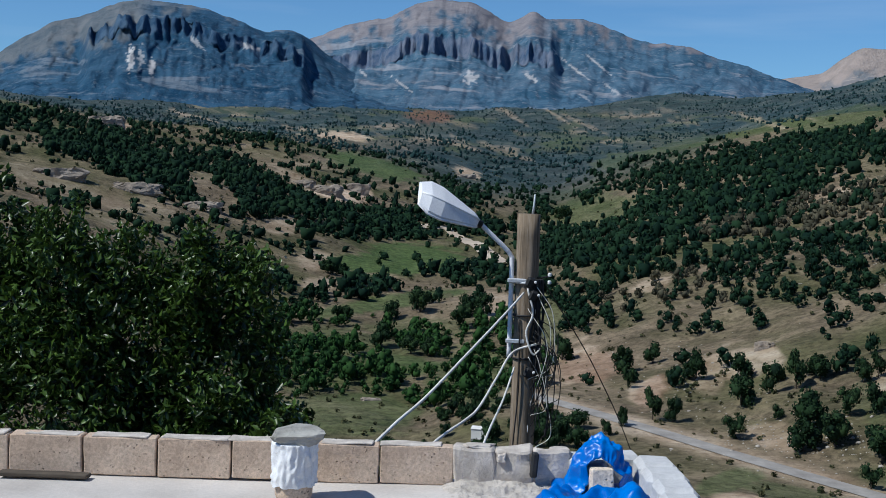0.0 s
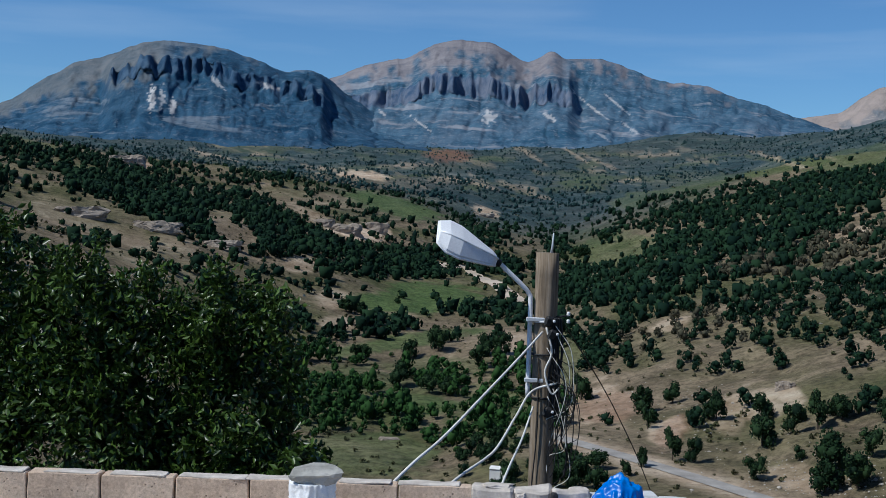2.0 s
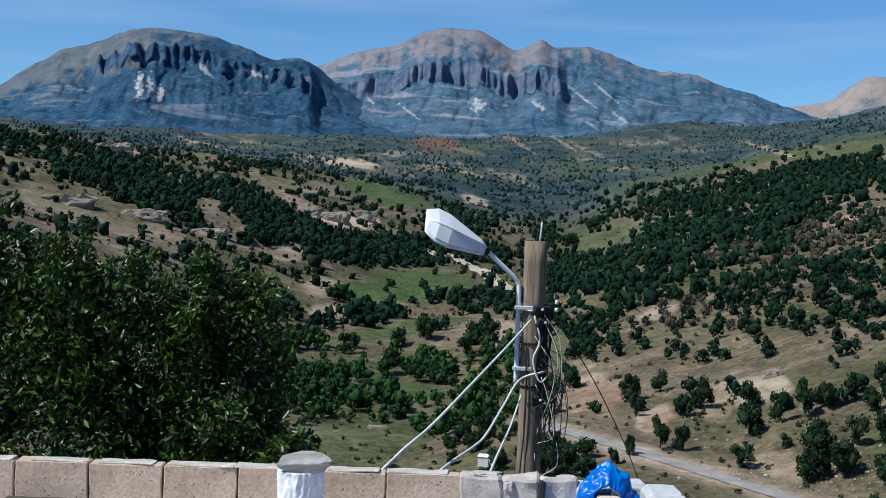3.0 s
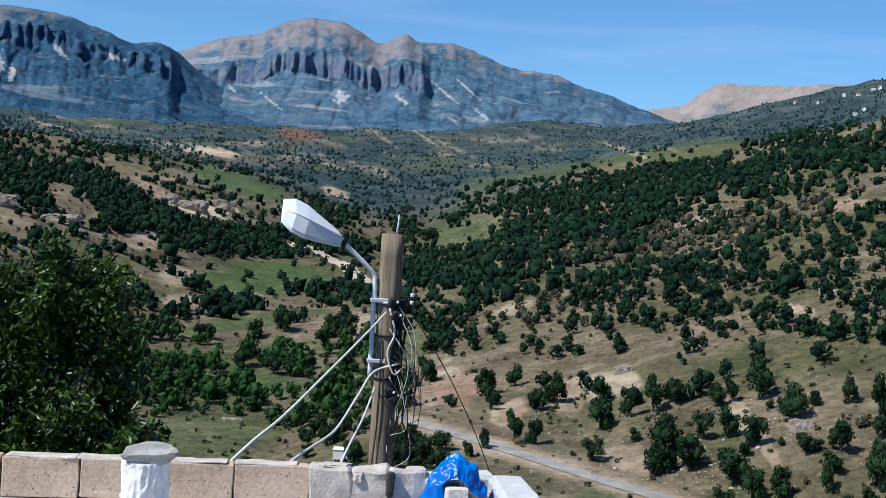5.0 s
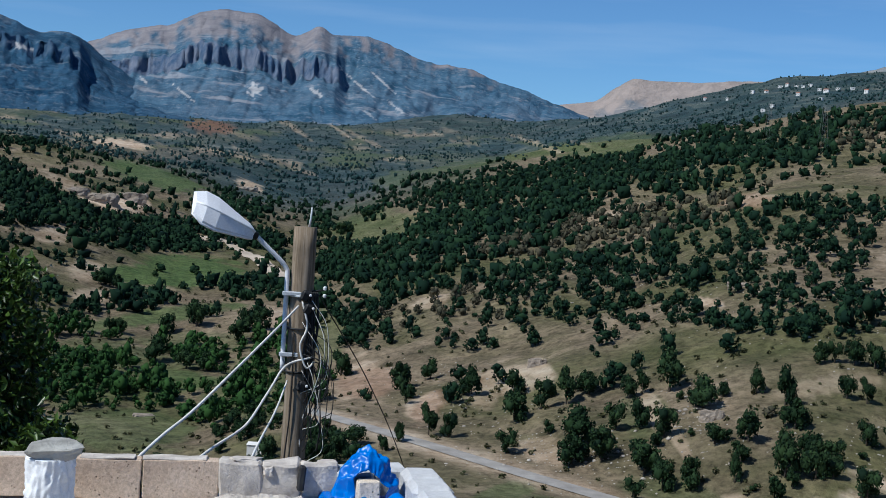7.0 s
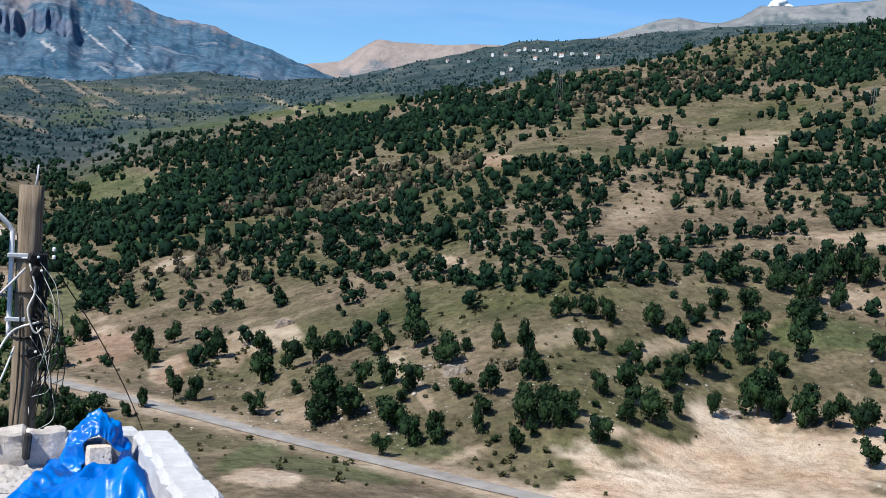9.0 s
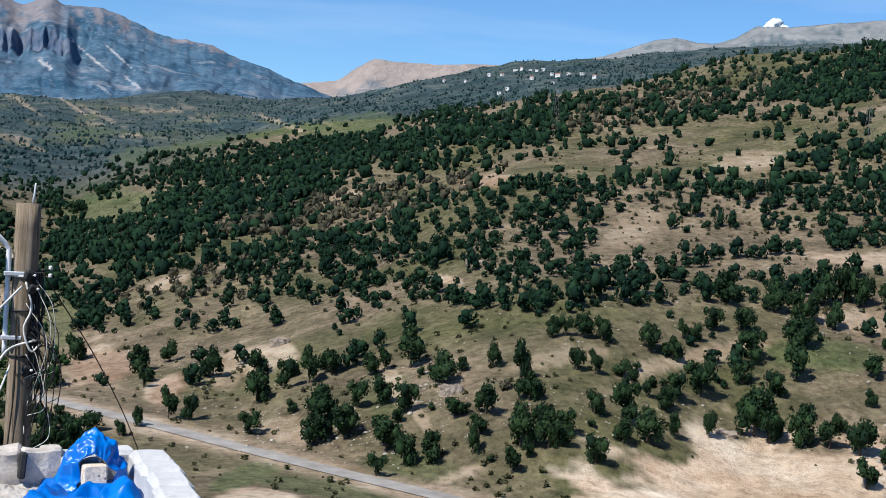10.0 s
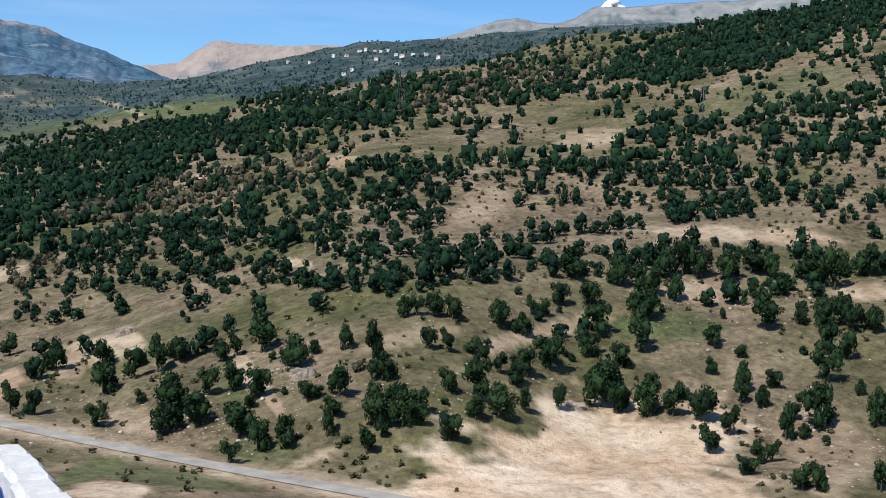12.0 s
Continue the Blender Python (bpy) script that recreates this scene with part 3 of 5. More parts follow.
def mountain(name, crest, foot, near, far, mat, seed, label, cliffs=(), caps=(), rough=1.0, step=0.07):
    """A massif: bearing and rise of its crest, rise of its foot, distances of foot and crest.
    cliffs: bearings from and to, share of the height where the wall starts and ends; caps: bearings from and to, share of the height above which it is bare."""
    cb, ce = zip(*crest)
    az = np.arange(cb[0], cb[-1] + 1e-6, step)
    e1 = cubic(cb, np.array(ce, float)[:, None], az)[:, 0]
    e1 = e1 + 0.02 + (fractal(az / 0.5, az * 0, 4, seed) - 0.5) * 0.16 * rough
    nu = 135
    u = np.linspace(0, 1, nu)
    A, U = np.meshgrid(az, u)
    E1 = np.broadcast_to(e1, A.shape)
    prof = 0.62 * U ** 0.9 + 0.38 * U ** 2.2
    wall = np.zeros(A.shape)
    ragged = fractal(A / 0.35, A * 0 + 3, 4, seed + 2) - 0.5
    for b0, b1, s0, s1 in cliffs:
        side = np.clip((A - b0) / 0.5, 0, 1) * np.clip((b1 - A) / 0.5, 0, 1)
        low, high = s0, s1
        t = np.clip((U - 0.56) / 0.05, 0, 1)
        stepped = np.where(U < 0.56, low * U / 0.56, np.where(U < 0.61, low + (high - low) * t, high + (1 - high) * (U - 0.61) / 0.39))
        prof = prof * (1 - side) + stepped * side
        wall = np.maximum(wall, side * np.clip((U - 0.55) / 0.01, 0, 1) * np.clip((0.625 - U) / 0.015, 0, 1))
    E = foot + (E1 - foot) * prof
    R = near + (far - near) * U
    ribs = fractal(A / 1.3 - U * 0.8, U * 4, 4, seed + 3) - 0.5
    fine = fractal(A / 0.30 - U * 1.5, U * 12, 3, seed + 9) - 0.5
    mid_w = np.sin(np.pi * np.clip(U, 0, 1)) ** 0.7
    buttress = (fractal(A / 0.26, U * 1.5, 3, seed + 15) - 0.5) * 58 + fine * 60
    R = R + (ribs * 95 + fine * 45) * mid_w * rough + buttress * np.clip(wall + 0.4 * np.roll(wall, 4, axis=0), 0, 1)
    E = E + ragged * 1.1 * np.exp(-((U - 0.585) / 0.06) ** 2) * (wall.max(axis=0) > 0)
    gully = np.abs(fractal(A / 1.5 - U * 1.8, U * 1.6 + A * 0.3, 4, seed + 25) - 0.5)
    E = E + (fractal(A / 1.8, U * 3, 4, seed + 5) - 0.5) * 0.5 * mid_w * rough * (1 - wall) + fine * 0.08 * mid_w - np.clip(0.10 - gully, 0, 1) * 1.1 * mid_w * rough * (1 - wall)
    R = np.minimum(R, 4850)
    E[0] = foot - 1.2
    x, y = R * np.sin(np.radians(A)), R * np.cos(np.radians(A))
    z = EYE + R * np.tan(np.radians(E))
    back = np.stack([x[-1] * 1.01, y[-1] * 1.01, np.zeros(len(az))], -1)
    v = np.concatenate([np.stack([x, y, z], -1).reshape(-1, 3), back])
    na = len(az)
    i, j = np.meshgrid(np.arange(nu), np.arange(na - 1), indexing="ij")
    q = np.stack([i * na + j, i * na + j + 1, (i + 1) * na + j + 1, (i + 1) * na + j], -1).reshape(-1, 4)
    ob = mesh_object(name, v.tolist(), q.tolist(), mat, None, True, label, "mountain", kind="structure")
    wob = fractal(A / 0.4, E / 0.35, 4, seed + 30)
    share = (E - foot) / np.maximum(E1 - foot, 0.1)
    bare = np.zeros(A.shape)
    for b0, b1, s0 in caps:
        bare = np.maximum(bare, np.clip((A - b0) / 0.8, 0, 1) * np.clip((b1 - A) / 0.8, 0, 1) * np.clip((share + (wob - 0.5) * 0.55 - s0) / 0.16, 0, 1))
    pale = patches(SCARS, A.ravel(), E.ravel(), fractal(A / 0.12, E / 0.10, 4, seed + 33).ravel(), 2.4)
    cover = np.stack([pale, bare.ravel(), wall.ravel(), np.ones_like(pale)], -1)
    cover = np.concatenate([cover, np.zeros((len(az), 4))])
    at = ob.data.color_attributes.new("rock", "FLOAT_COLOR", "POINT")
    at.data.foreach_set("color", cover.astype(np.float32).ravel())
    return ob


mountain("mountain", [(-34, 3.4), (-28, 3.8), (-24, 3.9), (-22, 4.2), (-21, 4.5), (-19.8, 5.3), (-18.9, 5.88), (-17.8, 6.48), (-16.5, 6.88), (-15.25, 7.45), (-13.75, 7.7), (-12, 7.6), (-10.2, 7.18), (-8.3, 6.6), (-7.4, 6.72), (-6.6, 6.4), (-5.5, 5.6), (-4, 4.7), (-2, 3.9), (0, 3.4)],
         2.9, 2900, 3700, MOUNT_L, 40, "dark rocky mountain with scree, painted in hazy blue-grey", ((-16.8, -6.3, 0.71, 0.84),), ((-34, -13.5, 0.60), (-14, -9.5, 0.93)))
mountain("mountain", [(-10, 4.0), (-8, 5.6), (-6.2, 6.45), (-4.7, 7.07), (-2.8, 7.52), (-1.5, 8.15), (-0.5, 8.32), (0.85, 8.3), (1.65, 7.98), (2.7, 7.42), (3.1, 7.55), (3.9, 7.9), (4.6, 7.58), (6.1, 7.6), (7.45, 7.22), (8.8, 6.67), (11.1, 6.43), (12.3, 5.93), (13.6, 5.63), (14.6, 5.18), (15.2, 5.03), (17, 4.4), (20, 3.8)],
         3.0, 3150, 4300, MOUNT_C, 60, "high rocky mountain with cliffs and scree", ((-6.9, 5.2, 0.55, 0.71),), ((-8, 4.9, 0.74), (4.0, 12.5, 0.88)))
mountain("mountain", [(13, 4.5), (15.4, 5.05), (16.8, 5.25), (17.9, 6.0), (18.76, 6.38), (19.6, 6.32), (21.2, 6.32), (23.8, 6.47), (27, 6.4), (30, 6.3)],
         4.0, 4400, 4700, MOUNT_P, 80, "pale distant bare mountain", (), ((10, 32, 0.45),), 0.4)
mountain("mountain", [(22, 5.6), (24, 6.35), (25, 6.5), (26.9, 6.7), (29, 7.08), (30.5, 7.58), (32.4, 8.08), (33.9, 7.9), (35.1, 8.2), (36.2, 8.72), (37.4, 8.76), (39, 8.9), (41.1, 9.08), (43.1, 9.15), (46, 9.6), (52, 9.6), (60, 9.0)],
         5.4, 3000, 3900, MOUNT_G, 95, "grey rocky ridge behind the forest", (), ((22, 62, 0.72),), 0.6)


# ---- the roof and its parapet ----
WALL_Y = 6.15
BLOCK_L, BLOCK_H, BLOCK_D = 0.38, 0.197, 0.10


def build_roof():
    bm = bmesh.new()
    bmesh.ops.create_grid(bm, x_segments=60, y_segments=60, size=0.5)
    for v in bm.verts:
        v.co.x = -9 + 10.2 * (v.co.x + 0.5)
        v.co.y = -6 + 12.3 * (v.co.y + 0.5)
        v.co.z = 0.012 * noise.noise(v.co * 0.9) - 0.012
    ret = bmesh.ops.extrude_face_region(bm, geom=bm.faces[:])
    for v in [g for g in ret["geom"] if isinstance(g, bmesh.types.BMVert)]:
        v.co.z -= 0.3
    bmesh.ops.recalc_face_normals(bm, faces=bm.faces)
    tagged(part("roof_floor", bm, SLAB), "pale dusty concrete roof slab", "roof", kind="structure")
    bm = bmesh.new()
    bmesh.ops.create_cube(bm, size=1.0)
    bmesh.ops.scale(bm, vec=(9.9, 12.1, 6.2), verts=bm.verts)
    bmesh.ops.translate(bm, vec=(-3.95, 0.12, -3.42), verts=bm.verts)
    tagged(part("wall_house", bm, PLASTER), "plastered house wall under the roof", "wall", kind="structure")


build_roof()


def build_parapet():
    wall = empty("wall_parapet", (0, WALL_Y, 0), "low parapet of bare pumice blocks", "parapet", kind="structure")
    meshes = []
    for k in range(5):
        bm = rough_box((BLOCK_L - 0.010, BLOCK_D, BLOCK_H), k, 0.005, 5, 0.005)
        me = bpy.data.meshes.new("block")
        bm.to_mesh(me)
        bm.free()
        me.materials.append(BLOCK)
        meshes.append(me)
    k = 0
    for n in range(-20, 1):
        ob = new("block", meshes[k % 5])
        ob.parent = wall
        ob.matrix_basis = pose(-0.29 + BLOCK_L * (n + 0.5), BLOCK_D / 2, BLOCK_H / 2 - 0.004 + 0.003 * math.sin(n * 2.3), 0, 0, 180 * (k % 2) + 0.8 * math.sin(n * 1.7))
        k += 1
    rng = random.Random(14)
    for n in range(-18, 1):
        ragged = 0.35 * rng.uniform(0.75, 1.04)
        bm = rough_box((ragged, 0.094, 0.009), n + 300, 0.006, 6, 0.003)
        ob = part("mortar_smear", bm, MORTAR, wall, "thin pale mortar smear")
        ob.matrix_basis = pose(-0.29 + BLOCK_L * (n + 0.5) + rng.uniform(-0.04, 0.04), BLOCK_D / 2, BLOCK_H - 0.002, 0, 0, rng.uniform(-2, 2))
    for x, wide, tall, seed in ((0.195, 0.215, 0.20, 401), (0.395, 0.20, 0.198, 402), (0.59, 0.20, 0.198, 403)):
        bm = rough_box((wide, 0.12, tall), seed, 0.02, 7, 0.012)
        ob = part("block", bm, MORTAR, wall, "block smeared with rough grey mortar")
        ob.matrix_basis = pose(x, BLOCK_D / 2, tall / 2 - 0.01, 0, 0, 3 * math.sin(seed))
    # darkness of the slot between blocks, built as a black strip in front
    bm = rough_box((0.034, 0.05, 0.125), 404, 0.006, 3, 0.008)
    ob = part("gap_strip", bm, DARK, wall, "black strip in place of the dark slot between blocks")
    ob.matrix_basis = pose(0.50, -0.035, 0.125, 0, 5, 0)
    return wall


build_parapet()

side = empty("wall_side_parapet", (1.06, 4, 0), "low parapet of whitewashed blocks", "parapet", kind="structure")
side_meshes = []
for n in range(7):
    bm = rough_box((0.20 + 0.012 * math.sin(n * 2.1), 0.238, 0.18), n + 30, 0.006, 4, 0.03)
    me = bpy.data.meshes.new("block")
    bm.to_mesh(me)
    bm.free()
    me.materials.append(WHITEWASH)
    side_meshes.append(me)
for n in range(46):
    ob = new("block", side_meshes[n % 7])
    ob.parent = side
    ob.matrix_basis = pose(0.045 + 0.014 * math.sin(n * 3.3), 2.07 - 0.25 * n, 0.09 + 0.004 * math.sin(n), 0, 0, 1.2 * math.sin(n * 1.9))


# ---- wooden pole with street lamp ----
POLE_X, POLE_Y, POLE_FOOT = 0.73, 10.45, -6.3


def build_pole():
    thing = empty("utility_pole", (POLE_X, POLE_Y, POLE_FOOT), "weathered wooden utility pole with clamped wires", "utility pole")
    top = 1.29 - POLE_FOOT
    zs = [top * k / 40 for k in range(41)]
    verts, faces = tube([(0, 0, z) for z in zs], [0.130 - 0.0044 * z for z in zs], 22)
    verts = [v + Vector((1, 1, 0)) * 0.010 * noise.noise(Vector((math.atan2(v.y, v.x) * 4, 0, v.z * 0.6))) for v in verts]
    mesh_object("shaft", verts, faces, POLE, thing, True)
    z0 = -POLE_FOOT
    bar("spike", [(0.03, 0, top - 0.02), (0.04, 0, top + 0.07), (0.045, 0, top + 0.17)], [0.012, 0.009, 0.006], STEEL, thing)
    for z in (0.70, 0.42, 0.05):
        v, f = tube([(0.112 * math.cos(a), 0.112 * math.sin(a), z0 + z) for a in np.linspace(0, 2 * math.pi, 25)], 0.009, 6)
        mesh_object("clamp_band", v, f, DARK if z < 0.6 else STEEL, thing, True)
    for x, z in ((0.02, 0.71), (0.05, 0.60), (0.03, -0.06)):
        bm = rough_box((0.07, 0.06, 0.09), int(z * 100), 0.006, 0, 0.015)
        ob = part("connector", bm, DARK, thing, "black cable connector")
        ob.matrix_basis = pose(x, -0.13, z0 + z, 12, 20, 8)
        bm = rough_box((0.022, 0.02, 0.022), 5, 0.002, 0, 0.006)
        c = part("terminal", bm, PORCELAIN, ob)
        c.matrix_basis = pose(0.03, -0.05, 0.03)
    bar("bracket", [(0.06, -0.05, z0 + 0.74), (0.19, -0.06, z0 + 0.76)], 0.008, DARK, thing)
    for dz in (0.035, -0.03):
        v, f = tube([(0.19, -0.06, z0 + 0.74 + dz + h) for h in (-0.017, -0.008, 0, 0.008, 0.017)], [0.012, 0.018, 0.014, 0.018, 0.010], 12)
        mesh_object("insulator", v, f, PORCELAIN, thing, True, "white porcelain insulator")
    rng = random.Random(4)
    for k in range(22):
        a = Vector((rng.uniform(0.0, 0.11), -0.13, z0 + rng.uniform(0.0, 0.7)))
        b = Vector((rng.uniform(0.02, 0.22), -0.12 + rng.uniform(-0.05, 0.05), z0 + rng.uniform(-0.75, -0.1)))
        m1 = a.lerp(b, 0.35) + Vector((rng.uniform(0.02, 0.2), rng.uniform(-0.08, 0.05), 0.05))
        m2 = a.lerp(b, 0.75) + Vector((rng.uniform(0.0, 0.2), rng.uniform(-0.08, 0.05), -0.06))
        bar("wire", catmull([a, m1, m2, b], 8), rng.choice((0.003, 0.004, 0.005)), CABLE if k % 4 == 0 else DARK, thing, 6,
            "pale loose wire" if k % 4 == 0 else "black loose wire")
    bar("wire", catmull([(0.0, -0.13, z0 + 0.66), (0.05, -0.15, z0 + 0.45), (0.0, -0.14, z0 + 0.28), (0.06, -0.14, z0 + 0.1), (0.13, -0.12, z0 + 0.15)], 8), 0.009, CABLE, thing, 6, "pale loose wire")
    bar("wire", catmull([(0.12, -0.1, z0 + 0.12), (0.17, -0.1, z0 - 0.05), (0.16, -0.1, z0 - 0.3), (0.21, -0.1, z0 - 0.42), (0.19, -0.1, z0 - 0.62)], 8), 0.008, DARK, thing, 6, "black loose wire")
    bar("wire", catmull([(-0.06, -0.1, z0 + 0.4), (-0.05, -0.12, z0 - 0.2), (-0.09, -0.11, z0 - 0.9), (-0.1, -0.11, z0 - 2.0)], 8), 0.006, DARK, thing, 6, "black loose wire")
    for k in range(5):
        x = 0.055 + 0.018 * k
        bar("wire", catmull([(x, -0.11 + 0.012 * k, z0 + 0.74), (x + 0.02 * math.sin(k * 2.1), -0.12 + 0.01 * k, z0 + 0.45), (x - 0.02 * math.cos(k * 1.3), -0.12 + 0.01 * k, z0 + 0.2), (x + 0.015 * math.sin(k), -0.11 + 0.012 * k, z0 - 0.1)], 8), 0.011, DARK, thing, 6, "black cable bundled down the pole")
    return thing


build_pole()


def build_lamp():
    thing = empty("street_lamp", (POLE_X, POLE_Y, 0.3), "light grey street lamp on a bent steel arm", "street lamp")
    o = Vector((-0.135, -0.03, 0))
    bar("arm", catmull([o + Vector(p) for p in ((0, 0, -0.25), (0, 0, 0.2), (0, 0, 0.56), (-0.012, 0, 0.63), (-0.07, -0.015, 0.70), (-0.19, -0.035, 0.81), (-0.31, -0.06, 0.92))], 6), 0.021, LAMPGREY, thing, 12)
    for z in (0.42, -0.1):
        bm = rough_box((0.16, 0.05, 0.035), 3, 0.001, 0, 0.006)
        c = part("clamp", bm, STEEL, thing)
        c.matrix_basis = pose(-0.09, -0.08, z)
    start = o + Vector((-0.30, -0.06, 0.90))
    ahead = Vector((-0.88, -0.30, 0.42)).normalized()
    across = Vector((-0.30, 0.62, 0.72))
    across = (across - ahead * across.dot(ahead)).normalized()
    up = across.cross(ahead).normalized()
    if up.dot(Vector((0, -1, 0.5))) < 0:
        up = -up
    bar("socket", [start - ahead * 0.03, start + ahead * 0.05], 0.036, DARK, thing, 12, "dark socket")
    stations = ((0.02, 0.045, 0.045), (0.06, 0.062, 0.06), (0.38, 0.145, 0.085), (0.50, 0.145, 0.08), (0.585, 0.10, 0.05))
    shell, lens = [], []
    for s, w, h in stations:
        p = start + ahead * s
        shell.append([p + across * u * w * 1.4 + up * v * h for u, v in ((-1.0, 0.0), (-0.95, 0.3), (-0.36, 1.0), (-0.24, 1.0), (0.9, 0.5), (1.0, 0.0))])
        lens.append([p + across * u * w * 1.36 - up * v * h * 0.8 for u, v in ((-1.0, -0.06), (-0.9, 0.35), (-0.4, 0.62), (0.4, 0.62), (0.9, 0.35), (1.0, -0.06))])
    for name, rings, mat, label in (("shell", shell, LAMPGREY, "light grey lamp shell"), ("diffuser", lens, DIFFUSER, "milky lamp cover")):
        n = len(rings[0])
        v = [q for ring in rings for q in ring]
        f = [(i * n + k, i * n + k + 1, (i + 1) * n + k + 1, (i + 1) * n + k) for i in range(len(rings) - 1) for k in range(n - 1)]
        f += [tuple(range(n)), tuple((len(rings) - 1) * n + k for k in range(n))]
        mesh_object(name, v, f, mat, thing, False, label)
    rim = [start + ahead * s + across * (-1.42) * w for s, w, h in stations]
    rim += [start + ahead * s + across * 1.42 * w for s, w, h in stations[::-1]]
    bar("rim", rim + rim[:1], 0.011, DIFFUSER, thing, 6)
    ridge = [start + ahead * s + up * h * 1.0 - across * 0.42 * w for s, w, h in stations]
    bar("ridge", ridge, 0.011, DIFFUSER, thing, 6)


build_lamp()


def cable(points, radius, mat, label):
    v, f = tube(catmull(points, 10), radius, 7)
    ob = mesh_object("cable", v, f, mat, None, True, label, "cable", "cables of the pole")
    return ob


cable([(0.70, 10.33, 0.62), (0.50, 9.6, 0.505), (0.18, 8.45, 0.335), (-0.08, 7.5, 0.205), (-0.24, 6.95, 0.15), (-0.40, 6.42, 0.07)], 0.0095, CABLE, "thick pale grey cable slung from the pole to the roof")
cable([(0.84, 10.33, 0.19), (0.62, 10.25, 0.12), (0.47, 9.7, 0.0), (0.30, 8.8, -0.085), (0.20, 8.3, -0.08), (0.05, 7.5, -0.02), (-0.14, 6.42, 0.05)], 0.0095, CABLE, "thick pale grey cable sagging to the roof")
cable([(0.64, 10.33, -0.02), (0.50, 9.2, -0.08), (0.33, 7.6, 0.0), (0.21, 6.42, 0.05)], 0.008, CABLE, "pale grey cable running down to the roof")
cable([(0.85, 10.4, 0.75), (1.6, 12.2, -0.35), (2.45, 14.6, -1.9), (4.4, 20.5, -6.0), (4.8, 21.5, -7.5)], 0.0055, DARK, "thin dark stay wire slanting to the ground")


# ---- things on the roof ----
def build_sack():
    thing = empty("sack_wrapped_pot", (-0.685, 5.80, 0.0), "clay pot wrapped in a crumpled white sack", "pot")
    v, f = tube([(0, 0, z) for z in (0, 0.02, 0.06, 0.12, 0.2, 0.26)], [0.082, 0.090, 0.092, 0.09, 0.088, 0.085], 20)
    mesh_object("pot", v, f, BLOCK, thing, True, "dusty clay pot")
    verts, faces = [], []
    cols, rows = 96, 36
    for i in range(rows + 1):
        z = 0.07 + 0.205 * i / rows
        for k in range(cols):
            a = 2 * math.pi * k / cols
            d = Vector((math.cos(a), math.sin(a), 0))
            q = Vector((math.cos(a) * 1.6 + z * 3, math.sin(a) * 1.6, z * 6 - math.cos(a)))
            crumple = 0.012 - abs(noise.noise(q * 1.3)) * 0.022 + abs(noise.noise(q * 3.1)) * 0.014
            hem = 0.015 * noise.noise(Vector((math.cos(a) * 2, math.sin(a) * 2, 4))) * (1 - i / rows)
            verts.append(d * (0.097 + crumple) + Vector((0, 0, z + hem)))
    for i in range(rows):
        for k in range(cols):
            a, b = i * cols + k, i * cols + (k + 1) % cols
            faces.append((a, b, b + cols, a + cols))
    faces.append(tuple(rows * cols + k for k in range(cols)))
    mesh_object("sack", verts, faces, SACK, thing, True, "crumpled white woven sack")


build_sack()


def stone(name, at, size, seed, mat, label, category="stone", turn=(0, 0, 0), group=""):
    bm = bmesh.new()
    bmesh.ops.create_icosphere(bm, subdivisions=3, radius=0.5)
    for v in bm.verts:
        c = v.co.copy()
        c = Vector([max(-0.36, min(0.36, t)) for t in c])
        c += 0.16 * noise.noise_vector(c * 2.2 + Vector((seed * 3.1, 0, 0))) + 0.05 * noise.noise_vector(c * 7 + Vector((0, seed, 0)))
        v.co = Vector((c.x * size[0], c.y * size[1], c.z * size[2])) * 1.25
    ob = part(name, bm, mat)
    ob.matrix_world = pose(*at, *turn)
    return tagged(ob, label, category, group)


stone("flat_stone", (-0.675, 5.80, 0.302), (0.235, 0.2, 0.072), 3, STONE, "flat grey stone weighing down the sack", turn=(3, -3, 12))


def build_rubble():
    spots = ((0.63, 0.05, 0.185, 0.10, 0.10, 0.03, 5), (0.22, 0.05, 0.19, 0.15, 0.09, 0.03, 7), (0.33, -0.01, 0.15, 0.05, 0.05, 0.05, 13))
    for x, dy, z, sx, sy, sz, seed in spots:
        stone("rubble_stone", (x, WALL_Y + dy, z), (sx, sy, sz), seed, MORTAR if seed % 2 else STONE, "broken mortar-covered stone on the parapet", "rubble", group="rubble on the parapet")
    bm = bmesh.new()
    bmesh.ops.create_grid(bm, x_segments=80, y_segments=40, size=0.5)
    for v in bm.verts:
        u, w = v.co.x * 2, v.co.y * 2
        x, y = 0.33 + 0.31 * u, 5.94 + 0.20 * w
        edge = max(0.0, 1 - abs(u) ** 3) ** 0.7
        h = edge * (0.006 + 0.04 * max(0, (w + 0.6) / 1.6) ** 2.2) + (0.022 * noise.noise(Vector((u * 4, w * 3, 2))) + 0.010 * noise.noise(Vector((u * 13, w * 9, 5)))) * edge
        v.co = Vector((x, y, max(-0.012, h - 0.012)))
    tagged(part("mortar_spill", bm, SPILL, None, "", True), "grey mortar smeared up against the parapet", "mortar")
    bm = bmesh.new()
    bmesh.ops.create_cone(bm, cap_ends=True, segments=16, radius1=0.02, radius2=0.02, depth=0.012)
    ob = part("drain_hole", bm, DARK)
    ob.matrix_world = pose(0.19, 5.73, 0.026, 35, 0, 0)
    tagged(ob, "small dark round drain cap in the roof", "drain")


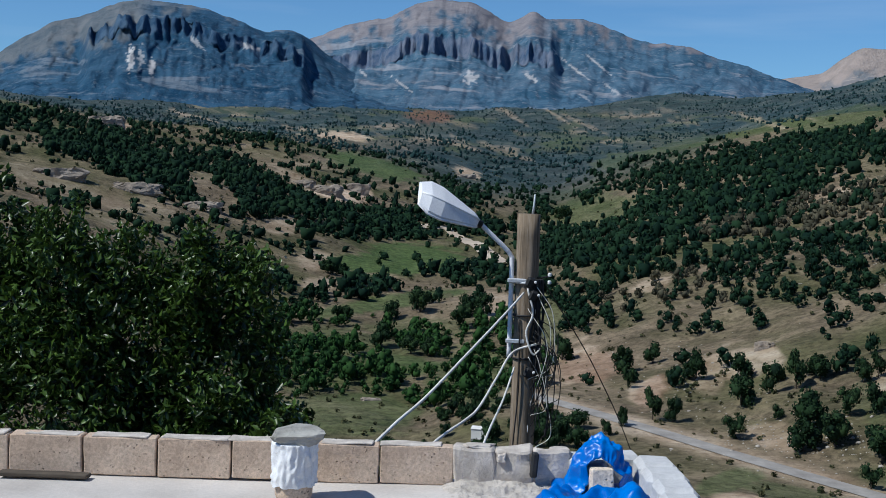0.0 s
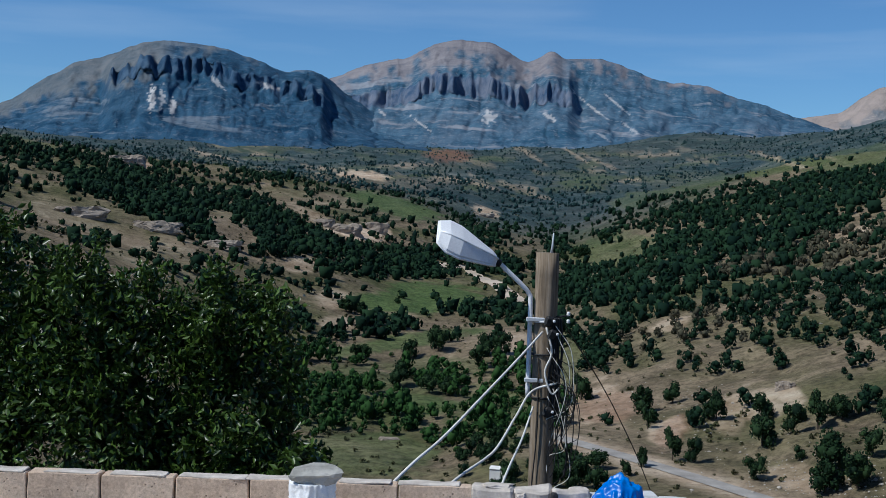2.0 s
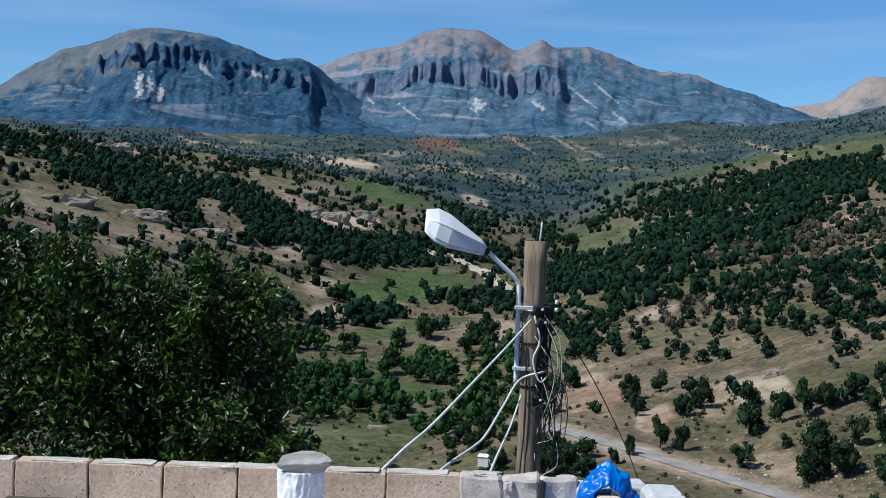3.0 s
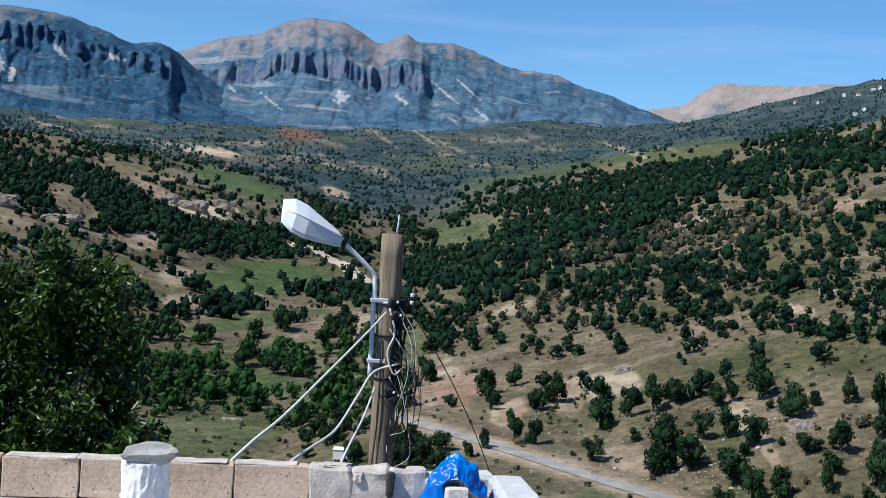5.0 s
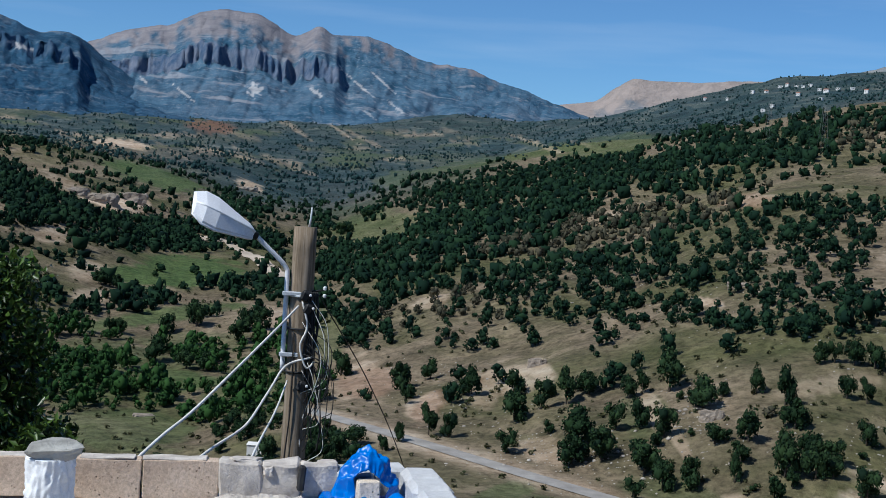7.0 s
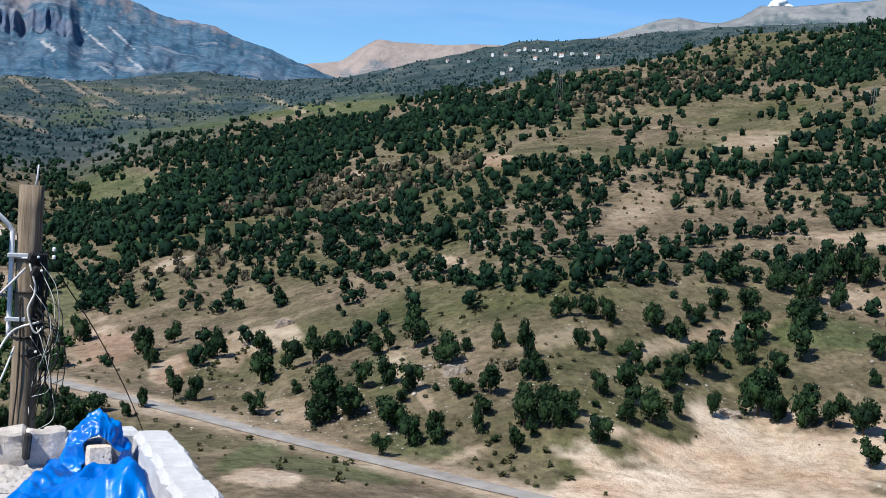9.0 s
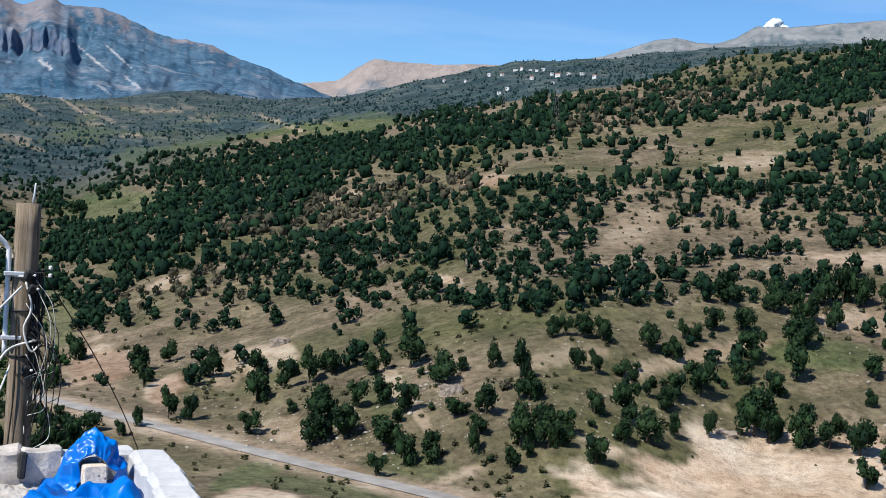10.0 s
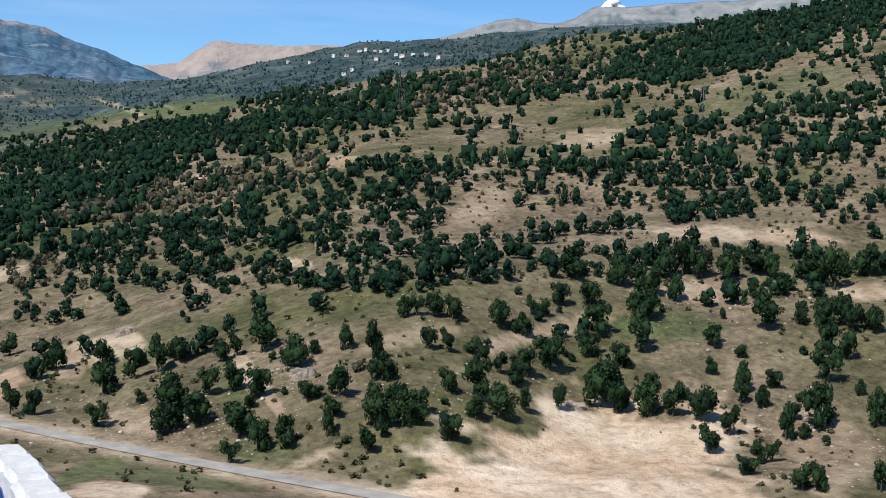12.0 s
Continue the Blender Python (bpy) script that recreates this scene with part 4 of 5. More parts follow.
build_rubble()
for x, y, seed in ((0.79, 6.20, 70), (0.97, 6.27, 71)):
    bm = rough_box((0.19, 0.17, 0.17), seed, 0.012, 3, 0.02)
    ob = part("corner_block", bm, WHITEWASH)
    ob.matrix_world = pose(x - 0.02, y, 0.082, 0, 0, 6)
    tagged(ob, "whitewashed block at the parapet's corner", "block", "corner blocks")
# flat dark brown strip along the parapet's foot
bm = rough_box((0.46, 0.07, 0.022), 77, 0.004, 2, 0.005)
ob = part("board", bm, BARK)
ob.matrix_world = pose(-1.98, 6.07, 0.012, 0, 0, -3)
tagged(ob, "flat dark strip lying at the parapet's foot", "board")


def build_tarp():
    thing = empty("tarpaulin", (0.72, 5.7, 0.0), "crumpled bright blue plastic tarpaulin over the parapet corner", "tarpaulin")
    base = Vector((0.72, 5.7, 0.0))
    nx, ny = 90, 150
    verts, keep = [], []
    for j in range(ny + 1):
        for i in range(nx + 1):
            x, y = 0.02 + 1.02 * i / nx, 4.35 + 1.88 * j / ny
            left = 0.60 - 0.36 * max(0, min(1, (5.95 - y) / 0.75)) + 0.06 * noise.noise(Vector((0, y * 4, 3)))
            right = 0.985 + 0.015 * noise.noise(Vector((1, y * 5, 3)))
            inside = min(x - left, right - x, y - 4.42, 6.16 - y)
            lift = max(0.0, min(1.0, inside / 0.09)) ** 0.6
            hump = 0.10 * math.exp(-(((x - 0.78) / 0.24) ** 2 + ((y - 5.35) / 0.35) ** 2)) + 0.16 * math.exp(-(((x - 0.82) / 0.12) ** 2 + ((y - 5.05) / 0.16) ** 2))
            q = Vector((x * 5 + y * 1.5, y * 3.2 - x, 0))
            folds = (0.55 - abs(noise.noise(q * 0.8))) * 0.10 + (0.5 - abs(noise.noise(q * 2.2 + Vector((3, 1, 0))))) * 0.065 + (0.4 - abs(noise.noise(q * 4.6))) * 0.032
            hole = math.exp(-(((x - 0.80) / 0.075) ** 2 + ((y - 5.90) / 0.10) ** 2))
            low = 1 - 0.72 * max(0.0, min(1.0, (y - 5.45) / 0.25)) * math.exp(-((x - 0.80) / 0.15) ** 4)
            verts.append(Vector((x, y, 0.012 + lift * (0.015 + hump + folds) * (1 - 0.9 * hole) * low)) - base)
            keep.append(inside > 0)
    faces = []
    w = nx + 1
    for j in range(ny):
        for i in range(nx):
            a = j * w + i
            q = (a, a + 1, a + w + 1, a + w)
            if all(keep[k] for k in q):
                faces.append(q)
    used = sorted({k for f in faces for k in f})
    index = {k: n for n, k in enumerate(used)}
    ob = mesh_object("spread_sheet", [verts[k] for k in used], [tuple(index[k] for k in f) for f in faces], TARP, thing, True)
    mod = ob.modifiers.new("thick", "SOLIDIFY")
    mod.thickness = 0.004
    # the bunched hood that stands up round the loose block
    na, nv = 110, 44
    verts, faces = [], []
    for i in range(na + 1):
        a = math.pi * (i / na) * 1.12 - 0.06 * math.pi
        for j in range(nv + 1):
            v = j / nv
            wide = 0.098 + 0.065 * min(1, v * 3.0) - 0.04 * max(0, v - 0.5)
            tall = 0.195 + 0.085 * math.sin(min(1, v * 1.6) * math.pi / 2) - 0.16 * max(0, v - 0.55)
            p = Vector((0.805 + wide * math.cos(a), 5.82 + 0.26 * v + 0.03 * math.sin(a), 0.03 + tall * max(-0.2, math.sin(a))))
            q = Vector((p.x * 9 - p.z * 5, v * 2.2, p.z * 7 + p.x * 4))
            crease = (0.5 - 2 * abs(noise.noise(q * 0.7))) * 0.034 + (0.4 - 1.6 * abs(noise.noise(q * 1.8 + Vector((5, 0, 0))))) * 0.020 + (0.3 - abs(noise.noise(q * 3.4))) * 0.018
            out_way = Vector((math.cos(a), -0.25, math.sin(a))).normalized()
            verts.append(p + out_way * crease - base)
    w = nv + 1
    for i in range(na):
        for j in range(nv):
            k = i * w + j
            faces.append((k, k + 1, k + w + 1, k + w))
    ob = mesh_object("bunched_hood", verts, faces, TARP, thing, True)
    mod = ob.modifiers.new("thick", "SOLIDIFY")
    mod.thickness = 0.004


build_tarp()
PALEBLOCK = pitted("pale_block", (0.74, 0.60, 0.45), (0.86, 0.75, 0.61))
bm = rough_box((0.11, 0.08, 0.17), 55, 0.004, 2, 0.008)
ob = part("loose_block", bm, PALEBLOCK)
ob.matrix_world = pose(0.80, 5.83, 0.10, -6, 0, 6)
tagged(ob, "pale loose block ringed by the blue tarpaulin", "block")


# ---- trees ----
def leaf_cards(centres, size, rng, flat=0.0, narrow=0.5):
    """Folded leaf blades at the given places: arrays of vertices and triangles."""
    n = len(centres)
    d = rng.normal(size=(n, 3))
    d[:, 2] -= flat
    d /= np.linalg.norm(d, axis=1)[:, None]
    s = np.cross(d, rng.normal(size=(n, 3)))
    s /= np.linalg.norm(s, axis=1)[:, None]
    up = np.cross(d, s)
    ln = size * rng.uniform(0.65, 1.35, (n, 1))
    v = np.stack([centres - d * ln * 0.5, centres + s * ln * narrow * 0.5 + up * ln * 0.12, centres + d * ln * 0.5, centres - s * ln * narrow * 0.5 + up * ln * 0.12], 1)
    k = np.arange(n)[:, None] * 4
    f = np.concatenate([k + [0, 1, 2], k + [0, 2, 3]], 1).reshape(-1, 3)
    return v.reshape(-1, 3), f


def array_object(name, v, f, mats, parent=None, which=None, smooth=False):
    me = bpy.data.meshes.new(name)
    v, f = np.asarray(v, np.float32), np.asarray(f, np.int32)
    me.vertices.add(len(v))
    me.vertices.foreach_set("co", v.ravel())
    me.loops.add(f.size)
    me.loops.foreach_set("vertex_index", f.ravel())
    me.polygons.add(len(f))
    me.polygons.foreach_set("loop_start", np.arange(0, f.size, f.shape[1], dtype=np.int32))
    for m in mats:
        me.materials.append(m)
    if which is not None:
        me.polygons.foreach_set("material_index", np.asarray(which, np.int32))
    if smooth:
        me.polygons.foreach_set("use_smooth", np.ones(len(f), bool))
    me.update(calc_edges=True)
    ob = new(name, me)
    if parent is not None:
        ob.parent = parent
    return ob


def shell_points(n, centre, radii, rng, inner=0.55):
    d = rng.normal(size=(n, 3))
    d /= np.linalg.norm(d, axis=1)[:, None]
    return np.asarray(centre) + d * np.asarray(radii) * (rng.uniform(inner ** 3, 1, (n, 1)) ** (1 / 3))


def build_near_tree():
    rng = np.random.default_rng(12)
    foot = Vector((-4.6, 13.6, -6.4))
    thing = empty("broadleaf_tree", foot, "dense dark green broadleaf tree beyond the parapet", "tree")
    f0 = np.array(foot)
    # clusters of foliage: centre and radii
    clumps = [((-5.3, 13.6, -0.2), (1.0, 1.2, 1.2)), ((-4.2, 13.4, -0.1), (0.7, 1.0, 1.0)), ((-6.4, 13.8, -0.6), (1.5, 1.4, 1.7)), ((-3.4, 13.5, -0.5), (1.0, 1.1, 0.9)),
              ((-2.6, 13.4, 0.1), (0.5, 0.7, 0.6)), ((-2.5, 13.3, -0.9), (0.75, 1.0, 0.8)), ((-4.6, 13.0, -1.3), (1.7, 1.5, 1.4)), ((-2.9, 13.0, -1.9), (1.1, 1.2, 0.9)),
              ((-6.3, 13.2, -2.4), (1.6, 1.4, 1.6)), ((-4.2, 12.8, -2.9), (1.9, 1.5, 1.2)), ((-2.6, 12.9, -2.9), (0.95, 1.0, 0.8)), ((-1.75, 13.0, -1.5), (0.30, 0.4, 0.3)),
              ((-1.75, 12.7, -1.15), (0.5, 0.5, 0.22)), ((-2.15, 12.8, -1.4), (0.55, 0.7, 0.5)), ((-5.0, 12.8, -4.2), (2.2, 1.6, 1.0)), ((-2.2, 12.9, -2.3), (0.65, 0.7, 0.5))]
    pts = []
    for c, r in clumps:
        vol = r[0] * r[1] * r[2]
        pts.append(shell_points(int(5600 * vol ** 0.67), c, r, rng, 0.6))
    # upright sprays that break the outline: place of the tip
    for tip in ((-4.95, 1.6), (-4.08, 1.36), (-3.37, 1.15), (-2.57, 1.08), (-2.2, 0.85), (-1.89, 0.72), (-5.6, 1.5), (-1.78, 0.2), (-1.95, -0.4), (-1.5, -1.02), (-3.0, 0.8), (-4.5, 1.2)):
        for k in range(5):
            a = np.array([tip[0] * 1.02 + rng.uniform(-0.45, 0.1), 13.3 + rng.uniform(-0.5, 0.3), tip[1] - rng.uniform(0.7, 1.1)])
            b = np.array([tip[0] + rng.uniform(-0.16, 0.12), 13.2 + rng.uniform(-0.3, 0.3), tip[1] - rng.uniform(0.0, 0.3)])
            s = rng.uniform(0, 1, (130, 1))
            pts.append(a + (b - a) * s + rng.normal(size=(130, 3)) * (0.13 - 0.08 * s))
    for k in range(150):
        c, r = clumps[rng.integers(0, len(clumps))]
        d = rng.normal(size=3)
        d[2] = abs(d[2]) + 0.6
        d /= np.linalg.norm(d)
        a = np.asarray(c) + d * np.asarray(r) * 0.9
        b = a + (d + np.array([0, -0.3, 0.2])) * rng.uniform(0.12, 0.32)
        pts.append(a + (b - a) * rng.uniform(0, 1, (100, 1)) + rng.normal(size=(100, 3)) * 0.06)
    pts = np.concatenate(pts)
    v, f = leaf_cards(pts, 0.095, rng, 0.5, 0.42)
    array_object("crown", v - f0, f, [LEAF], thing)
    bar("trunk", [(0, 0, 0), (0.05, 0, 1.5), (0.0, 0.1, 3.0), (-0.1, 0, 4.2)], [0.26, 0.2, 0.17, 0.12], BARK, thing, 10)
    for c, r in clumps:
        end = Vector(c) - foot
        bar("limb", catmull([(0, 0.05, 2.4), Vector((0, 0.05, 2.4)).lerp(end, 0.5) + Vector((0, 0, 0.35)), end], 5), [0.1 - 0.0085 * k for k in range(11)], BARK, thing, 6)


build_near_tree()


def ico(sub):
    bm = bmesh.new()
    bmesh.ops.create_icosphere(bm, subdivisions=sub, radius=1.0)
    v = np.array([p.co[:] for p in bm.verts])
    f = np.array([[p.index for p in q.verts] for q in bm.faces])
    bm.free()
    return v, f


ICO1, ICO2 = ico(1), ico(2)


def lumpy(base, seed, amount=0.35):
    v, f = base
    out = np.array([p * (1 + amount * noise.noise(Vector(p) * 1.7 + Vector((seed * 5.3, 0, 0))) * 1.6) for p in v])
    return out, f


def oak_variant(seed):
    """An oak one metre wide: lobes of leaf clusters round a dark heart, on a short trunk."""
    rng = np.random.default_rng(seed)
    thing = empty("oak_tree", (0, 0, 0), "", "tree", "oaks on the hillside")
    lobes = int(rng.integers(8, 13))
    tall = rng.uniform(0.30, 0.42)
    vs, fs, n = [], [], 0
    for k in range(lobes):
        a = 2 * math.pi * (k + rng.uniform(-0.3, 0.3)) / lobes
        reach = rng.uniform(0.04, 0.36)
        c = np.array([math.cos(a) * reach, math.sin(a) * reach, tall + rng.uniform(-0.17, 0.34)])
        r = np.array([1, 1, rng.uniform(0.75, 1.2)]) * rng.uniform(0.10, 0.21)
        v, f = lumpy(ICO1, seed * 9 + k)
        vs.append(v * r * 0.86 + c)
        fs.append(f + n)
        n += len(v)
        p = shell_points(85, c, r * 1.22, rng, 0.75)
        v, f = leaf_cards(p, 0.076, rng, 0.2, 0.75)
        vs.append(v)
        fs.append(f + n)
        n += len(v)
    array_object("crown", np.concatenate(vs), np.concatenate(fs), [OAK], thing)
    lean = rng.uniform(-0.05, 0.05)
    bar("trunk", [(0, 0, -0.08), (lean, 0, 0.14), (lean * 1.6, 0.02, 0.36)], [0.04, 0.03, 0.018], BARK, thing, 6)
    return thing


OAK_LABELS = ("dark green oak standing on the dry slope", "broad dark oak with a ragged crown on dry grass", "small rounded oak on the bare hillside")
oaks = [oak_variant(100 + k) for k in range(8)]
oak_used = [False] * len(oaks)


def plant_oak(at, width, rng, tall=0.0):
    k = int(rng.integers(len(oaks)))
    high = width * tall / 0.82 if tall else width * rng.uniform(0.9, 1.4)
    m = Matrix.Translation(at) @ Matrix.Rotation(rng.uniform(0, 6.28), 4, "Z") @ Matrix.Diagonal((width, width * rng.uniform(0.85, 1.1), high, 1))
    if oak_used[k]:
        ob = copy_thing(oaks[k], m @ Matrix.Diagonal([1 / s for s in oaks[k].scale] + [1]))
    else:
        ob, oak_used[k] = oaks[k], True
        ob.matrix_basis = m
    ob["label"] = OAK_LABELS[2 if width < 3.2 else 1 if width > 6.5 else 0]


# single oaks that stand out on the slopes: bearing and rise of the foot, apparent width in degrees, height by width
SLOPE_LEFT = ((10.6, -10.8, 1.57, 0.8), (14.1, -9.8, 1.44, 0.9), (14, -8.7, 1.18, 0.9), (12, -8.8, 0.92, 1.3), (11.3, -8.9, 1.31, 0.6), (13.8, -11.4, 1.18, 0.9), (17.1, -10.8, 1.83, 0.9), (17.6, -11.6, 2.36, 0.6), (16, -9, 1.83, 0.8), (17.5, -8.4, 1.18, 0.9), (19.4, -9.9, 1.83, 0.7), (19.7, -8.3, 1.18, 0.8), (20.3, -11.9, 1.57, 1), (21.8, -12.3, 1.97, 0.7), (19.9, -13, 0.92, 1.1), (24.4, -11.9, 0.66, 2), (26.4, -8.1, 1.05, 1.5), (26.9, -9.1, 1.36, 1), (22.8, -8.6, 1.44, 0.9), (21.2, -8, 1.52, 1.1), (25.1, -7.7, 0.79, 1.3), (26.3, -12.6, 1.05, 1.1), (27.4, -11.4, 2.23, 0.8), (28.1, -10.4, 1.7, 0.7))
SLOPE_LOWER = ((24.9, -9.8, 1.26, 1), (23.4, -10.2, 0.92, 1), (28.7, -11.1, 0.79, 0.9), (30.2, -11.8, 1.18, 1), (29.5, -7.7, 1.36, 0.8), (29.7, -6, 1.52, 0.7), (28.1, -6.1, 1.18, 0.8), (32.8, -6.5, 1.83, 0.7), (34.1, -5.8, 1.1, 0.8), (31.4, -9.6, 1.31, 1.2), (31.6, -8.1, 0.79, 1.2), (32.5, -10.6, 1.52, 0.9), (31.4, -10.8, 1.05, 1), (34.7, -8.2, 1.31, 1.2), (35.3, -10, 0.66, 1.8), (33.7, -10.3, 0.66, 1.6), (30, -9.6, 1.05, 1), (32.9, -8.7, 1.26, 0.7), (36.9, -6.5, 1.26, 1), (36.5, -5.2, 1.05, 1), (37.3, -9.8, 1.97, 1), (36.6, -7.4, 1, 1), (38, -10.1, 1.26, 1.2), (38.9, -7.2, 1.36, 1.3))
SLOPE_MIDDLE = ((39, -5.7, 1.52, 0.9), (39.9, -4.6, 1.52, 0.8), (39.4, -10, 1.31, 1.2), (40.6, -10, 1.26, 1.1), (41.9, -10.2, 1.52, 1), (43.2, -10.6, 1.1, 1.1), (42.3, -11.6, 1.26, 0.9), (38.1, -8.1, 1, 1), (35.1, -5.2, 0.92, 1), (35.5, -3.8, 1.52, 0.9), (38.3, -4.1, 1.78, 0.7), (39.9, -3.7, 1.26, 1), (41.1, -3.6, 1.78, 0.8), (42.7, -3.7, 1.15, 1.1), (44.2, -3.3, 1.89, 0.6), (45.2, -3.9, 0.79, 1), (46.3, -3.5, 1.52, 0.9), (47.4, -3.8, 1.26, 1.5), (48.9, -3, 1.52, 0.9), (44.5, -5.8, 1.47, 1), (42.6, -5.4, 0.31, 1.5), (43.9, -4.4, 0.63, 1.2), (43.5, -4.7, 0.31, 2), (42.2, -6.7, 0.94, 0.9))
SLOPE_RIGHT = ((42.2, -7.9, 0.63, 1.1), (43.5, -7.1, 0.63, 0.9), (43.7, -8.7, 0.89, 1.4), (44.6, -9.3, 0.79, 1.3), (46.6, -5.5, 1.52, 0.7), (47.5, -5.4, 1.52, 0.8), (48.8, -5.6, 1.52, 0.8), (47.3, -7.8, 1.31, 1.1), (47.2, -6.7, 1.05, 1.1), (48.2, -6.9, 0.89, 1.4), (48.8, -8.3, 0.52, 1.4), (47.1, -10, 1.47, 1.3), (45.7, -10.6, 0.79, 1.9), (46.5, -10.4, 0.73, 0.9), (44.9, -11.7, 1.52, 0.7), (44.1, -12.3, 0.89, 0.8), (46.9, -12.7, 1.52, 0.8), (49.6, -9.7, 1.05, 1.4), (49.9, -12.4, 0.94, 1.3), (46.2, -8.9, 0.52, 0.8))
ROAD_SIDE = ((8.7, -11.1, 0.73, 1.2), (8.9, -9.4, 0.58, 1.7), (8.6, -8.7, 1.21, 1), (10, -8.2, 0.94, 0.9), (5.8, -8.2, 1.1, 1), (5.3, -12.2, 1.83, 0.8), (6.7, -12.4, 1.1, 1), (4.6, -2, 0.73, 0.8), (5.5, -1.6, 0.37, 0.7), (6.5, -0.9, 0.42, 0.9), (3.5, -1.9, 0.58, 0.8))
VALLEY_TREES = ((1.6, -6.3, 1.62, 0.7), (-1, -6.3, 1.05, 1.1), (-2.3, -6.6, 0.79, 1.1), (-4.6, -6.7, 0.84, 0.8), (-0.9, -8.3, 2.1, 0.6), (-2.8, -8, 1.1, 0.9), (1, -6.9, 1.05, 1), (-3, -4.1, 0.37, 0.7), (-1.1, -4, 0.37, 0.9), (-5, -4.6, 1.31, 0.6), (6.7, -0.8, 0.42, 0.9), (5.6, -1.6, 0.68, 0.7))
planted = []
oak_rng = np.random.default_rng(5)
for b, e, w, tall in SLOPE_LEFT + SLOPE_LOWER + SLOPE_MIDDLE + SLOPE_RIGHT + ROAD_SIDE + VALLEY_TREES:
    at, r = spot(b, e)
    width = min(11.0, 1.14 * r * math.radians(w))
    if tall < 0.85 and width > 4.5:
        # a broad mass is a group of crowns
        side_way = Vector((math.cos(radians(b)), -math.sin(radians(b)), 0))
        for s in (-0.27, 0.25):
            q = at + side_way * s * width + Vector((0, oak_rng.uniform(-1.0, 1.0), 0))
            q.z = land_at(q.x, q.y)
            plant_oak(q, width * oak_rng.uniform(0.55, 0.68), oak_rng, tall * oak_rng.uniform(1.4, 1.7))
            planted.append((q.x, q.y, width * 0.6))
    else:
        plant_oak(at, width, oak_rng, tall)
        planted.append((at.x, at.y, width))

# where woods are thick: bearing, rise, half widths, tilt, share covered
DENSE_VALLEY = ((-14.1, 0.62, 7.6, 0.94, 20, 1.6), (-8.9, -0.53, 3.14, 0.66, 22, 1.6), (-19.5, 2.35, 2.88, 0.58, 12, 1.6), (-12.9, 2.55, 2.36, 0.37, 6, 0.6), (-7.7, 1.67, 2.62, 0.21, 2, 1), (-2.6, -2.16, 4.98, 0.68, 0, 1.5), (-3.2, 0.96, 2.36, 0.13, 12, 1.6), (0.3, -0.58, 1.83, 0.47, 20, 0.7), (-4.1, -5.28, 2.49, 0.45, -10, 1.2), (1.2, -4.41, 2.1, 0.58, -2, 1.2), (-6.7, -6.46, 1.57, 0.58, -2, 1), (-1.1, -7.52, 1.97, 0.52, 3, 1.6))
DENSE_FOOT = ((-4.5, -9.57, 4.45, 0.84, 3, 2), (1.4, -10.2, 2.62, 1.44, -2, 2), (-6.6, -8.43, 2.36, 1, -2, 2), (2.2, -7.15, 1.18, 1.18, -2, 1.2), (5.4, -10.68, 1.83, 1.18, -2, 1.6), (-4.6, -6.03, 0.52, 0.26, -2, 0.8), (11.8, -1.25, 6.29, 1.18, -13, 1.5), (15.9, 1.44, 6.29, 0.79, -11, 1.4), (24.2, 3.29, 6.55, 0.63, -11, 1), (7.6, -2.91, 2.88, 0.94, -8, 1.5), (7.1, -6.09, 1.57, 0.94, -3, 1.3))
DENSE_SLOPE = ((13.6, -5.41, 3.93, 0.58, -9, 1), (24.7, -4.75, 6.29, 0.63, -5, 1.3), (19.8, -6.31, 2.88, 0.58, 2, 1), (11.4, -4.06, 3.14, 0.47, -18, 1), (16.7, -2.72, 3.67, 0.52, -13, 1), (10.6, -4.89, 4.45, 1.57, -13, 0.8), (22.7, -2.1, 7.34, 1.44, -11, 0.5), (29.9, -3.36, 5.24, 0.52, -9, 0.9), (37.4, -3.14, 3.14, 0.58, -5, 1), (42.4, -0.32, 3.41, 0.47, -16, 1.3), (27.1, 0.11, 3.14, 0.58, -21, 1.2), (43.7, 7.63, 6.29, 1.05, -15, 1.3), (34.8, 5.43, 4.45, 0.79, -17, 0.5), (27, 3.8, 5.24, 0.58, -17, 1), (14.8, -4.29, 6.29, 1.83, -11, 0.6), (22.5, -2.73, 6.29, 1.31, -13, 0.55), (43.2, 2.6, 6.29, 2.1, -15, 0.4))
DENSE = DENSE_VALLEY + DENSE_FOOT + DENSE_SLOPE
# brown half-bare woods
DRYWOOD = ((18.7, -0.53, 5.5, 0.84, -15, 1), (11.4, -4.85, 3.14, 0.79, -15, 0.45), (31.2, 4.8, 3.93, 0.66, -17, 0.55), (34.8, 5.82, 2.88, 0.58, -17, 0.5), (27.5, -8.63, 3.93, 1.18, -3, 0.25), (47.8, -0.27, 1.83, 0.66, -3, 0.4))

